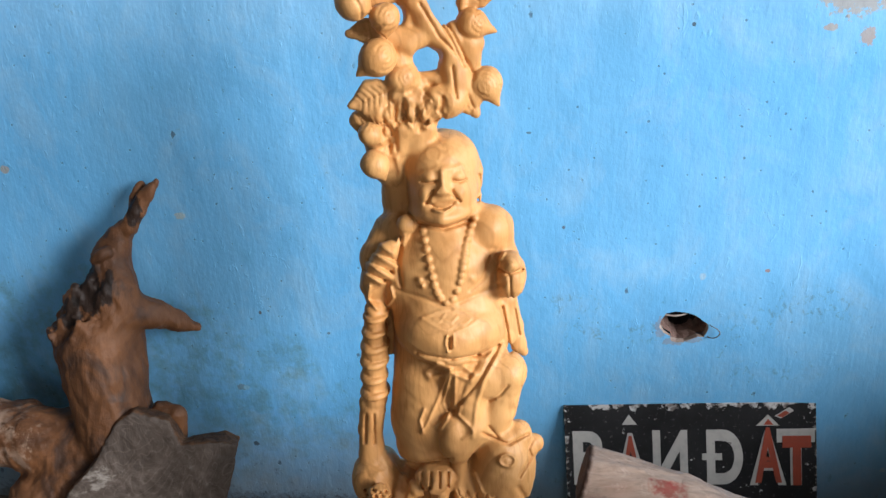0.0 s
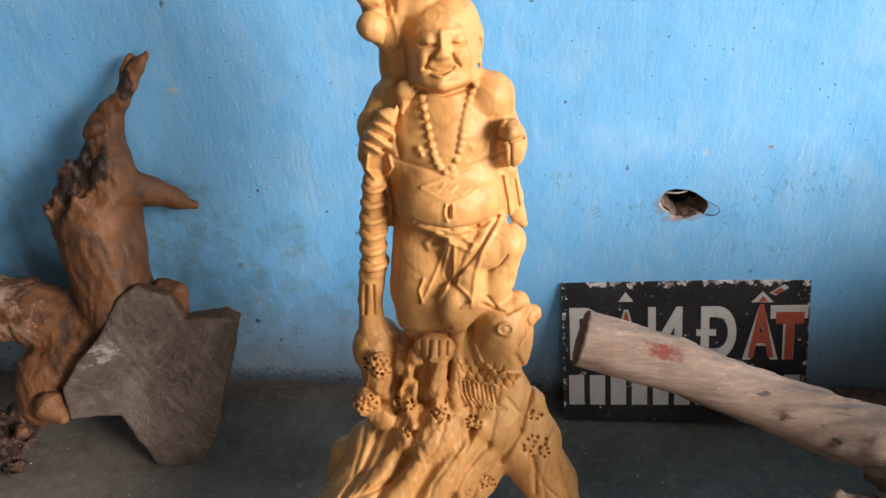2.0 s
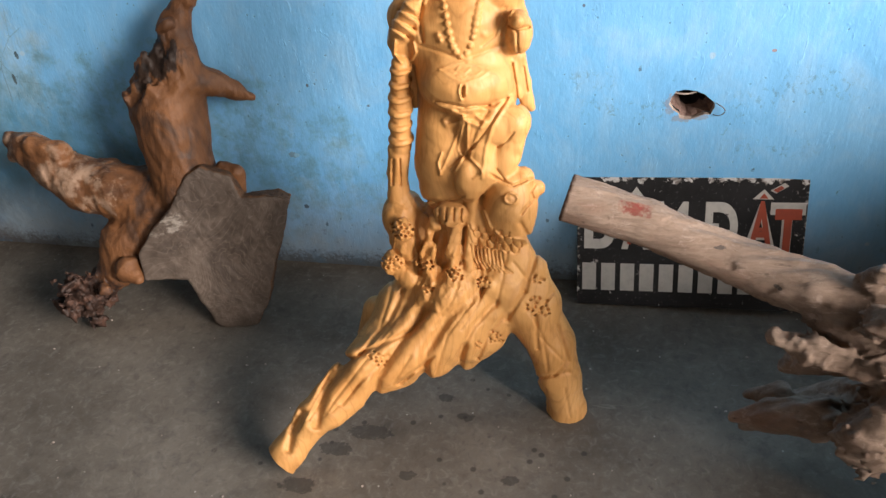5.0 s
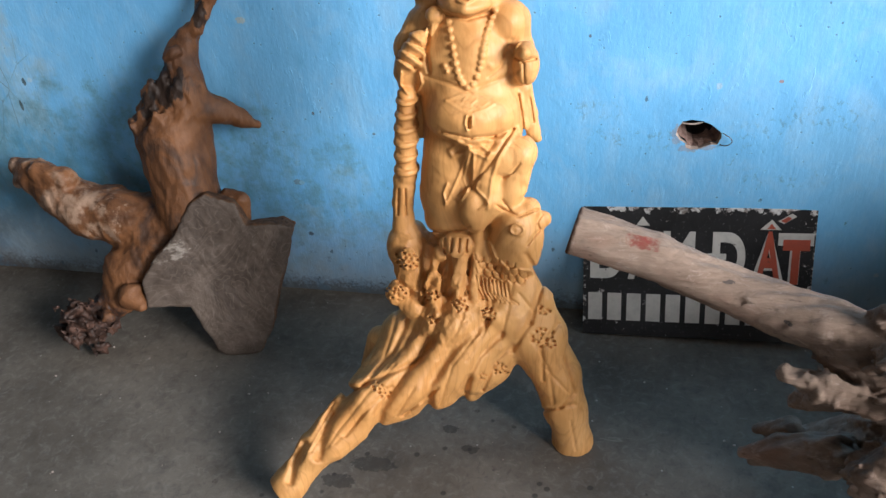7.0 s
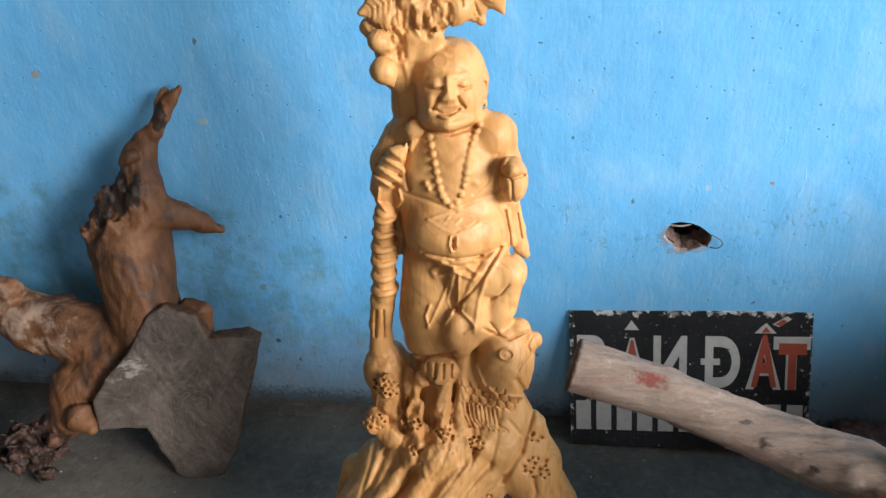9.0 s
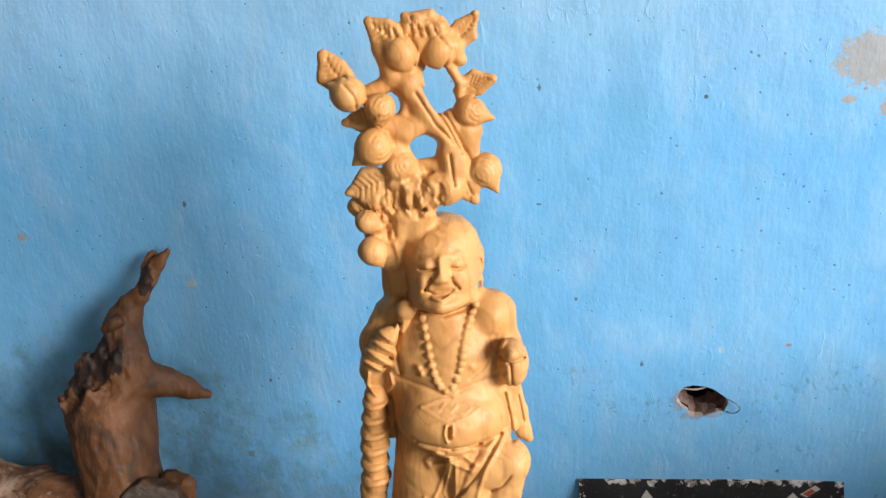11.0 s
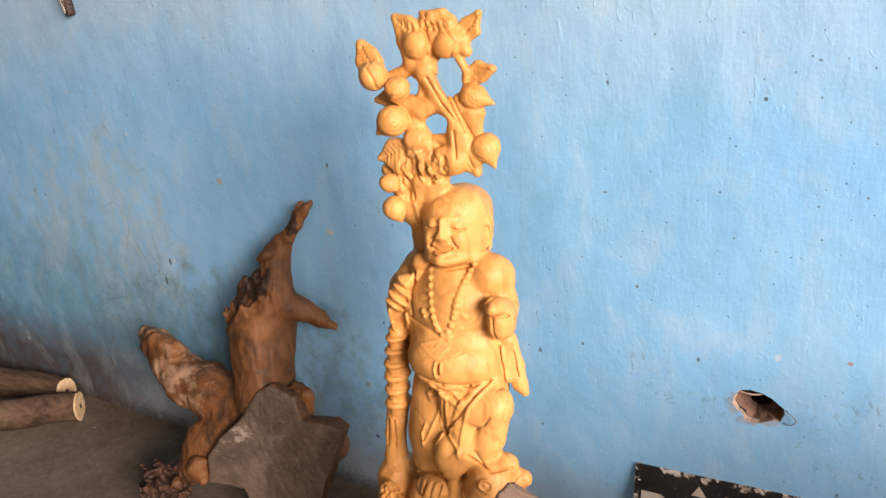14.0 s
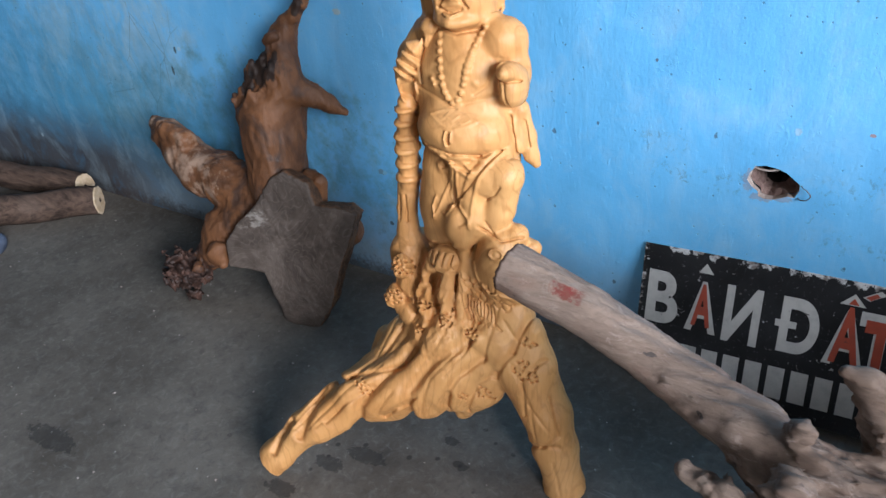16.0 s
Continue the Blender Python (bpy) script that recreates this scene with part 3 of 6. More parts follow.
    def bead(self, x, z, r):
        """A round bead that lies on the surface where the sight line through (x, z) first meets it."""
        ex, ey, ez = self.eye
        for y in np.arange(self.plane - 0.20, self.plane + 0.14, self.step * 0.5):
            k = (y - ey) / (self.plane - ey)
            p = (ex + (x - ex) * k, y, ez + (z - ez) * k)
            i = tuple(int(round((p[c] - self.lo[c]) / self.step)) for c in range(3))
            if self.f[i] < 0:
                self.limb([(p[0], p[1] - 0.15 * r, p[2])], [r], 0.0015)
                return

    def relief(self, points, wide, high, back, deep=0.17):
        """Raises (or, below 0, engraves) a line drawn on the front; one point alone gives a round swelling."""
        p = np.array(points, np.float32)
        ex, ey, ez = self.eye
        front, m = back - deep, 2.5 * wide + 2 * self.step
        ends = [(ex + (q[0] - ex) * s, ez + (q[1] - ez) * s) for q in p for s in ((front - ey) / (self.plane - ey), (back - ey) / (self.plane - ey))]
        xs, zs = [e[0] for e in ends], [e[1] for e in ends]
        cut, x, y, z = self.block((min(xs) - m, front, min(zs) - m), (max(xs) + m, back, max(zs) + m))
        if min(self.f[cut].shape) == 0:
            return
        s = (self.plane - ey) / (y - ey)
        x, z = ex + (x - ex) * s, ez + (z - ez) * s
        best = None
        for a, b in zip(p, p[1:] if len(p) > 1 else p):
            ab = b - a
            h = np.clip(((x - a[0]) * ab[0] + (z - a[1]) * ab[1]) / max(float(ab @ ab), 1e-9), 0, 1)
            d = (x - a[0] - h * ab[0]) ** 2 + (z - a[1] - h * ab[1]) ** 2
            best = d if best is None else np.minimum(best, d)
        self.f[cut] -= high * np.exp(-best / wide ** 2) * np.clip((back - y) / 0.02, 0, 1)

    def pierce(self, x, z, rx, rz, front, back):
        """An oval hole right through, along the carver's sight."""
        ex, ey, ez = self.eye
        s = (back - ey) / (self.plane - ey)
        far = (ex + (x - ex) * s, ez + (z - ez) * s)
        m = max(rx, rz) * 1.6 + 0.02
        cut, gx, gy, gz = self.block((min(x, far[0]) - m, front, min(z, far[1]) - m), (max(x, far[0]) + m, back, max(z, far[1]) + m))
        s = (self.plane - ey) / (gy - ey)
        q = np.sqrt(((ex + (gx - ex) * s - x) / rx) ** 2 + ((ez + (gz - ez) * s - z) / rz) ** 2)
        self.blend(cut, ((q - 1) * min(rx, rz)).astype(np.float32), 0.006, -1)

    def ring(self, x, z, r, wide, high, back):
        turn = [2 * math.pi * i / 16 for i in range(17)]
        self.relief([(x + r * math.cos(a), z + r * math.sin(a)) for a in turn], wide, high, back)

    def swirl(self, x, z, r, tip):
        """An open engraved line that runs out to a point, as round a fruit."""
        line = []
        for i in range(15):
            a = tip + 0.35 + 5.0 * i / 14
            q = r * (1 + 0.45 * math.cos(a - tip) ** 3)
            line.append((x + q * math.cos(a), z + q * math.sin(a)))
        self.relief(line, 0.0013, -0.0016, 1.56)

    def bored(self, x, z, r, count):
        gen = random.Random(int(x * 1e4) + 7)
        kept = []
        for _ in range(400):
            a, d = gen.uniform(0, 6.283), r * math.sqrt(gen.random())
            q = (x + d * math.cos(a), z + d * math.sin(a))
            if all(math.dist(q, o) > r * 0.36 for o in kept) and len(kept) < count:
                kept.append(q)
                self.relief([q], gen.uniform(0.0026, 0.0034), -0.011, 1.47, 0.30)

    def speckle(self, size, scale=28.0, stretch=(1, 1, 1), ridged=False, near=None):
        """Uneven hand-worked surface: sums of waves in crooked directions."""
        gen = np.random.default_rng(5)
        x, y, z = (self.ax[i].reshape([-1 if j == i else 1 for j in range(3)]) for i in range(3))
        band = np.abs(self.f) < 0.02
        i, j, k = np.nonzero(band)
        px, py, pz = self.ax[0][i] * stretch[0], self.ax[1][j] * stretch[1], self.ax[2][k] * stretch[2]
        total = np.zeros(len(i), np.float32)
        for octave in range(3):
            for _ in range(5):
                w = gen.normal(size=3) * scale * 1.9 ** octave
                v = np.sin(w[0] * px + w[1] * py + w[2] * pz + gen.uniform(0, 6.3) + 1.3 * np.sin(w[1] * px * 0.6 - w[2] * py * 0.6 + w[0] * pz * 0.6))
                total += (np.abs(v) * 2 - 1 if ridged else v) * 0.55 ** octave
        if near:
            d = np.sqrt((self.ax[0][i] - near[0]) ** 2 + (self.ax[1][j] - near[1]) ** 2 + (self.ax[2][k] - near[2]) ** 2)
            total *= np.clip((near[3] - d) / (0.3 * near[3]), 0, 1)
        self.f[i, j, k] += size * total / 2

    def prism(self, origin, u, v, points, thick, k):
        """A plate with the outline of points in the plane of u and v."""
        o, u, v = (np.array(q) for q in (origin, u, v))
        w = np.cross(u, v)
        p = np.array(points)
        r = np.abs(p).max() * 1.5 + thick + 0.02
        cut, x, y, z = self.block(o - r, o + r)
        a = (x - o[0]) * u[0] + (y - o[1]) * u[1] + (z - o[2]) * u[2]
        b = (x - o[0]) * v[0] + (y - o[1]) * v[1] + (z - o[2]) * v[2]
        c = (x - o[0]) * w[0] + (y - o[1]) * w[1] + (z - o[2]) * w[2]
        best, inside = np.full(a.shape, 9.0), np.zeros(a.shape, bool)
        for (x0, y0), (x1, y1) in zip(p, np.roll(p, -1, 0)):
            ex, ey = x1 - x0, y1 - y0
            h = np.clip(((a - x0) * ex + (b - y0) * ey) / (ex * ex + ey * ey), 0, 1)
            best = np.minimum(best, np.hypot(a - x0 - h * ex, b - y0 - h * ey))
            inside ^= ((y0 > b) != (y1 > b)) & (a < ex * (b - y0) / (ey if abs(ey) > 1e-9 else 1e-9) + x0)
        flat = np.where(inside, -best, best)
        deep = np.abs(c) - thick / 2
        d = np.minimum(np.maximum(flat, deep), 0) + np.hypot(np.maximum(flat, 0), np.maximum(deep, 0)) - 0.006
        self.blend(cut, d.astype(np.float32), k)

    def plane_cut(self, point, way):
        """Takes away all on the side that way points to."""
        x, y, z = (self.ax[i].reshape([-1 if j == i else 1 for j in range(3)]) for i in range(3))
        d = (x - point[0]) * way[0] + (y - point[1]) * way[1] + (z - point[2]) * way[2]
        np.maximum(self.f, d.astype(np.float32), out=self.f)

    def skin(self, name, material, base):
        """The surface as one smooth-shaded mesh object (surface nets) that stands at base."""
        f = self.f
        f[0], f[-1], f[:, 0], f[:, -1], f[:, :, 0], f[:, :, -1] = (0.02,) * 6
        s = f < 0
        count = sum(s[i:f.shape[0] - 1 + i, j:f.shape[1] - 1 + j, k:f.shape[2] - 1 + k].astype(np.int8) for i in (0, 1) for j in (0, 1) for k in (0, 1))
        ci, cj, ck = np.nonzero((count > 0) & (count < 8))
        index = np.full(count.shape, -1, np.int32)
        index[ci, cj, ck] = np.arange(len(ci))
        corner = [(i, j, k) for i in (0, 1) for j in (0, 1) for k in (0, 1)]
        value = np.stack([f[ci + i, cj + j, ck + k] for i, j, k in corner], 1)
        total, hits = np.zeros((len(ci), 3), np.float32), np.zeros(len(ci), np.float32)
        for a in range(8):
            for b in range(a + 1, 8):
                ca, cb = np.array(corner[a]), np.array(corner[b])
                if np.abs(ca - cb).sum() != 1:
                    continue
                va, vb = value[:, a], value[:, b]
                use = (va < 0) != (vb < 0)
                t = np.where(use, va / np.where(use, va - vb, 1), 0)
                total += np.where(use[:, None], ca + t[:, None] * (cb - ca), 0)
                hits += use
        co = (np.stack([ci, cj, ck], 1) + total / hits[:, None]) * self.step + self.lo - np.array(base)
        quads = []
        for axis in range(3):
            lower = [slice(None)] * 3
            upper = [slice(None)] * 3
            lower[axis], upper[axis] = slice(0, -1), slice(1, None)
            a, b = s[tuple(lower)], s[tuple(upper)]
            e = np.argwhere(a != b)
            p, q = [i for i in range(3) if i != axis]
            e = e[(e[:, p] > 0) & (e[:, q] > 0)]
            ring = []
            for dp, dq in ((1, 1), (0, 1), (0, 0), (1, 0)):
                c = e.copy()
                c[:, p] -= dp
                c[:, q] -= dq
                ring.append(index[c[:, 0], c[:, 1], c[:, 2]])
            quad = np.stack(ring, 1)
            flip = a[tuple(e.T)] if axis != 1 else ~a[tuple(e.T)]
            quad[~flip] = quad[~flip][:, ::-1]
            quads.append(quad)
        quads = np.concatenate(quads)
        quads = quads[(quads >= 0).all(1)]
        data = bpy.data.meshes.new(name)
        data.vertices.add(len(co))
        data.vertices.foreach_set("co", co.astype(np.float32).ravel())
        data.loops.add(quads.size)
        data.loops.foreach_set("vertex_index", quads.astype(np.int32).ravel())
        data.polygons.add(len(quads))
        data.polygons.foreach_set("loop_start", np.arange(0, quads.size, 4, dtype=np.int32))
        data.polygons.foreach_set("use_smooth", np.ones(len(quads), bool))
        data.update(calc_edges=True)
        data.materials.append(material)
        ob = new(name, data)
        ob.location = base
        return ob


# ---- the room ----
WALL_Y = 1.94
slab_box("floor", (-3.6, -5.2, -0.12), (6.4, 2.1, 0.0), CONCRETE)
slab_box("ground", (-30, -30, -0.30), (30, 30, -0.125), CONCRETE)
slab_box("ceiling", (-3.6, -5.2, 4.4), (6.4, 2.1, 4.5), RAFTER)
slab_box("wall_west", (-3.6, -5.2, 0.0), (-3.4, WALL_Y, 4.4), RENDERED)
for i, (lo, hi) in enumerate((((6.2, -0.1, 0.0), (6.4, WALL_Y, 4.4)), ((6.2, -5.2, 0.0), (6.4, -3.5, 4.4)), ((6.2, -3.5, 0.0), (6.4, -0.1, 1.65)), ((6.2, -3.5, 4.05), (6.4, -0.1, 4.4)))):
    slab_box("wall_east_%d" % (i + 1), lo, hi, RENDERED)
for i, (lo, hi) in enumerate((((-3.4, -5.2, 0), (0.35, -5.0, 4.4)), ((2.85, -5.2, 0), (6.2, -5.0, 4.4)), ((0.35, -5.2, 3.0), (2.85, -5.0, 4.4)))):
    slab_box("wall_south_%d" % (i + 1), lo, hi, RENDERED)
# low wall out of view, added to block light from the right-hand floor
slab_box("unseen_shade_wall", (1.90, 0.30, 0.0), (2.0, WALL_Y - 0.002, 0.94), RENDERED)

# the long painted wall, with a brick knocked out of it
HOLE = [(0.500, 0.560), (0.510, 0.578), (0.530, 0.583), (0.556, 0.580), (0.574, 0.573), (0.588, 0.562), (0.600, 0.553), (0.602, 0.540), (0.594, 0.520),
        (0.580, 0.521), (0.567, 0.514), (0.552, 0.508), (0.536, 0.506), (0.524, 0.510), (0.521, 0.522), (0.508, 0.530), (0.497, 0.544)]


def sheet_with_hole(bm, y, hole):
    outer = [bm.verts.new((x, y, z)) for x, z in ((-3.4, 0), (6.2, 0), (6.2, 4.4), (-3.4, 4.4))]
    inner = [bm.verts.new((x, y, z)) for x, z in hole]
    edges = [bm.edges.new((l[i - 1], l[i])) for l in (outer, inner) for i in range(len(l))]
    bmesh.ops.triangle_fill(bm, use_beauty=True, use_dissolve=False, edges=edges)
    return outer, inner


def rings(bm, loops):
    """Strips of faces between loops of equal length."""
    rows = [[bm.verts.new(p) for p in loop] for loop in loops]
    for a, b in zip(rows, rows[1:]):
        for i in range(len(a)):
            bm.faces.new((a[i - 1], a[i], b[i], b[i - 1]))
    return rows


bm = bmesh.new()
outer, inner = sheet_with_hole(bm, WALL_Y, HOLE)
back = [bm.verts.new((v.co.x, 2.08, v.co.z)) for v in outer]
bm.faces.new(back)
for i in range(4):
    bm.faces.new((outer[i - 1], outer[i], back[i], back[i - 1]))
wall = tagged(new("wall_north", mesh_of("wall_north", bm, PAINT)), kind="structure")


def shrunk(points, y, s, cx, cz, rough, seed):
    gen = random.Random(seed)
    return [(cx + (x - cx) * s + gen.uniform(-rough, rough), y, cz + (z - cz) * s + gen.uniform(-rough, rough)) for x, z in points]


bm = bmesh.new()
rings(bm, [[(x, WALL_Y, z) for x, z in HOLE], shrunk(HOLE, WALL_Y + 0.004, 0.97, 0.55, 0.55, 0.001, 1), shrunk(HOLE, WALL_Y + 0.014, 0.95, 0.55, 0.55, 0.002, 2)])
part("plaster_edge", bm, CRUST, wall)
bm = bmesh.new()
rows = rings(bm, [shrunk(HOLE, WALL_Y + 0.014, 0.96, 0.55, 0.55, 0.002, 3), shrunk(HOLE, WALL_Y + 0.034, 0.86, 0.550, 0.572, 0.003, 4),
                  shrunk(HOLE, WALL_Y + 0.058, 0.76, 0.548, 0.575, 0.004, 5)])
part("broken_brick", bm, BRICK, wall)
bm = bmesh.new()
rows = rings(bm, [shrunk(HOLE, WALL_Y + 0.058, 0.76, 0.548, 0.575, 0.004, 5), shrunk(HOLE, WALL_Y + 0.13, 0.7, 0.548, 0.574, 0.004, 6)])
bm.faces.new(rows[-1])
part("cavity", bm, CAVITY, wall)


def tube(bm, points, radius, sides=8, taper=None):
    """A round tube along points."""
    pts = [Vector(p) for p in points]
    side = Vector((0.31, 0.87, 0.42))
    loops = []
    for i, p in enumerate(pts):
        way = (pts[min(i + 1, len(pts) - 1)] - pts[max(i - 1, 0)]).normalized()
        a = (side - way * side.dot(way)).normalized()
        b = way.cross(a)
        r = radius * (taper[i] if taper else 1)
        loops.append([p + r * (a * math.cos(2 * math.pi * k / sides) + b * math.sin(2 * math.pi * k / sides)) for k in range(sides)])
    rows = rings(bm, loops)
    bm.faces.new(rows[0]), bm.faces.new(rows[-1])


def arc(points, steps=6):
    """A smooth line through points."""
    p = [Vector(q) for q in points]
    out = []
    for i in range(len(p) - 1):
        a, b, c, d = p[max(i - 1, 0)], p[i], p[i + 1], p[min(i + 2, len(p) - 1)]
        for s in range(steps):
            t = s / steps
            out.append(0.5 * ((2 * b) + (c - a) * t + (2 * a - 5 * b + 4 * c - d) * t * t + (3 * b - 3 * c + d - a) * t ** 3))
    return out + [p[-1]]


wire = tagged(new("wire_loop"), "thin dark rusty wire loop poking out of the wall hole", "wire")
wire.location = (0.61, WALL_Y, 0.54)
bm = bmesh.new()
tube(bm, arc([(-0.010, 0.03, 0.010), (-0.004, -0.004, 0.011), (0.008, -0.010, 0.006), (0.015, -0.010, -0.005), (0.006, -0.009, -0.016), (-0.008, -0.003, -0.018), (-0.012, 0.02, -0.016)]), 0.0011, 6)
part("strand", bm, STEEL, wire, smooth=True)
strip = tagged(new("plaster_strip"), "pale plaster strip across the top of the wall hole", "plaster")
strip.location = (0.535, WALL_Y + 0.008, 0.572)
bm = bmesh.new()
tube(bm, arc([(-0.027, 0, -0.001), (-0.012, -0.002, -0.002), (0.004, -0.002, -0.0015), (0.022, 0.0, 0.003)]), 0.0022, 6)
part("strip", bm, CRUST, strip, smooth=True)

# ---- the carved statue ----
STATUE = (0.0, 1.40, 0.0)
clay = Clay((-0.38, 1.10, -0.02), (0.40, 1.64, 1.46), 0.0021)
clay.carve_from((0.250, 0.364, 1.375), 1.45)
# torso, belly and gown
clay.egg((0.080, 1.530, 0.871), (0.1119, 0.0800, 0.1043), 0.010)
clay.egg((0.094, 1.510, 0.880), (0.0835, 0.0640, 0.0830), 0.014)
clay.egg((0.094, 1.500, 0.795), (0.0925, 0.0930, 0.0640), 0.022)
clay.egg((0.088, 1.515, 0.735), (0.0930, 0.0690, 0.1150), 0.014)
clay.limb([(0.058, 1.500, 0.700), (0.054, 1.490, 0.615), (0.050, 1.480, 0.568)], [0.0649, 0.0655, 0.0573], 0.012)
clay.limb([(0.081, 1.460, 0.566), (0.036, 1.460, 0.558)], [0.0272, 0.0274], 0.008)
clay.limb([(0.018, 1.520, 0.950)], [0.0290], 0.012)
clay.limb([(0.160, 1.520, 0.944)], [0.0368], 0.008)
# head
clay.egg((0.088, 1.545, 1.046), (0.0570, 0.0760, 0.0530), 0.006)
clay.limb([(0.070, 1.535, 1.054), (0.104, 1.535, 1.055)], [0.0400, 0.0400], 0.016)
clay.egg((0.092, 1.538, 1.008), (0.0560, 0.0720, 0.0500), 0.020)
clay.limb([(0.020, 1.555, 0.956), (0.024, 1.555, 1.024), (0.032, 1.555, 1.076), (0.040, 1.545, 1.121)], [0.0220, 0.0220, 0.0260, 0.0272], 0.010)
clay.egg((0.094, 1.520, 0.986), (0.0511, 0.0680, 0.0196), 0.010)
clay.limb([(0.092, 1.522, 0.932)], [0.0540], 0.020)
clay.limb([(0.115, 1.530, 0.962), (0.158, 1.526, 0.945)], [0.0300, 0.0340], 0.020)
clay.egg((0.147, 1.550, 1.020), (0.0075, 0.0150, 0.0290), 0.006)
clay.egg((0.146, 1.548, 0.992), (0.0075, 0.0110, 0.0120), 0.006)
# arm that holds the staff, the fist and the knob of the staff
clay.limb([(-0.002, 1.530, 0.944), (-0.022, 1.505, 0.905), (-0.025, 1.490, 0.861), (-0.022, 1.500, 0.821)], [0.0240, 0.0225, 0.0199, 0.0184], 0.012)
clay.limb([(0.013, 1.475, 0.931), (-0.009, 1.473, 0.900), (-0.024, 1.475, 0.875)], [0.0150, 0.0180, 0.0145], 0.006)
clay.limb([(0.037, 1.485, 0.967)], [0.0150], 0.003)
clay.limb([(0.035, 1.482, 0.955), (0.020, 1.472, 0.925)], [0.0095, 0.0095], 0.003)
# string of carved leaves that hangs from the fist
clay.limb([(-0.024, 1.475, 0.823), (-0.030, 1.475, 0.745), (-0.038, 1.475, 0.654)], [0.0181, 0.0205, 0.0193], 0.004)
clay.egg((-0.023, 1.475, 0.816), (0.0227, 0.0300, 0.0096), 0.003)
clay.egg((-0.026, 1.475, 0.789), (0.0230, 0.0300, 0.0098), 0.003)
clay.egg((-0.028, 1.475, 0.761), (0.0232, 0.0300, 0.0105), 0.003)
clay.egg((-0.031, 1.475, 0.732), (0.0235, 0.0300, 0.0111), 0.003)
clay.egg((-0.034, 1.475, 0.702), (0.0237, 0.0300, 0.0118), 0.003)
clay.egg((-0.036, 1.475, 0.672), (0.0240, 0.0300, 0.0124), 0.003)
clay.limb([(-0.053, 1.475, 0.647), (-0.035, 1.475, 0.647)], [0.0130, 0.0130], 0.003)
clay.limb([(-0.044, 1.475, 0.633), (-0.052, 1.475, 0.592), (-0.053, 1.470, 0.547)], [0.0215, 0.0205, 0.0240], 0.005)
clay.limb([(-0.014, 1.510, 0.830), (-0.016, 1.520, 0.774), (-0.016, 1.520, 0.729)], [0.0185, 0.0190, 0.0135], 0.006)
# other arm, the hand with the ingot, the hanging sleeve
clay.limb([(0.168, 1.530, 0.936), (0.179, 1.520, 0.888), (0.187, 1.500, 0.863)], [0.0301, 0.0286, 0.0249], 0.010)
clay.egg((0.197, 1.484, 0.882), (0.0230, 0.0350, 0.0370), 0.005)
clay.egg((0.196, 1.470, 0.910), (0.0175, 0.0290, 0.0180), 0.004)
clay.limb([(0.185, 1.520, 0.823), (0.193, 1.530, 0.767), (0.204, 1.530, 0.735), (0.214, 1.530, 0.719)], [0.0183, 0.0178, 0.0133, 0.0076], 0.006)
clay.limb([(0.169, 1.510, 0.803), (0.173, 1.510, 0.761)], [0.0238, 0.0242], 0.008)
# raised knee, shin and the carp under the foot
clay.limb([(0.119, 1.470, 0.714), (0.161, 1.465, 0.718), (0.188, 1.460, 0.721)], [0.0463, 0.0422, 0.0337], 0.010)
clay.limb([(0.187, 1.460, 0.714), (0.171, 1.460, 0.650), (0.151, 1.460, 0.586)], [0.0310, 0.0309, 0.0288], 0.010)
clay.limb([(0.129, 1.450, 0.688), (0.131, 1.440, 0.628), (0.106, 1.430, 0.589)], [0.0276, 0.0262, 0.0227], 0.010)
clay.egg((0.101, 1.428, 0.612), (0.0260, 0.0280, 0.0430), 0.008)
clay.egg((0.178, 1.460, 0.534), (0.0550, 0.0620, 0.0888), 0.006)
clay.limb([(0.151, 1.460, 0.602), (0.202, 1.460, 0.603)], [0.0239, 0.0247], 0.008)
clay.limb([(0.200, 1.465, 0.566), (0.222, 1.472, 0.572), (0.233, 1.475, 0.574)], [0.0300, 0.0180, 0.0110], 0.009)
# foot and the root base with its knobs
clay.egg((0.065, 1.420, 0.539), (0.0369, 0.0350, 0.0248), 0.006)
clay.egg((-0.046, 1.470, 0.493), (0.0452, 0.0550, 0.0544), 0.010)
clay.egg((0.055, 1.490, 0.358), (0.1342, 0.0750, 0.1695), 0.014)
clay.limb([(-0.026, 1.455, 0.408), (-0.024, 1.450, 0.345)], [0.0410, 0.0420], 0.008)
clay.limb([(-0.050, 1.425, 0.388), (-0.026, 1.415, 0.372)], [0.0260, 0.0240], 0.005)
clay.egg((-0.044, 1.445, 0.296), (0.0700, 0.0600, 0.0300), 0.006)
clay.egg((-0.038, 1.450, 0.452), (0.0370, 0.0420, 0.0560), 0.008)
clay.egg((0.112, 1.455, 0.500), (0.0420, 0.0420, 0.0650), 0.008)
clay.limb([(-0.030, 1.405, 0.504)], [0.0262], 0.004)
clay.limb([(-0.064, 1.415, 0.413)], [0.0262], 0.004)
clay.limb([(0.008, 1.400, 0.422)], [0.0198], 0.004)
clay.limb([(0.073, 1.395, 0.392)], [0.0238], 0.004)
clay.limb([(0.134, 1.400, 0.380)], [0.0218], 0.004)
clay.limb([(0.238, 1.450, 0.400)], [0.0171], 0.006)
clay.limb([(0.032, 1.420, 0.516), (0.020, 1.410, 0.468), (0.007, 1.405, 0.414)], [0.0165, 0.0176, 0.0179], 0.005)
clay.limb([(0.081, 1.420, 0.524), (0.071, 1.410, 0.458), (0.068, 1.400, 0.396)], [0.0192, 0.0215, 0.0219], 0.005)
clay.limb([(0.108, 1.430, 0.566), (0.104, 1.420, 0.501), (0.098, 1.410, 0.421)], [0.0124, 0.0126, 0.0138], 0.005)
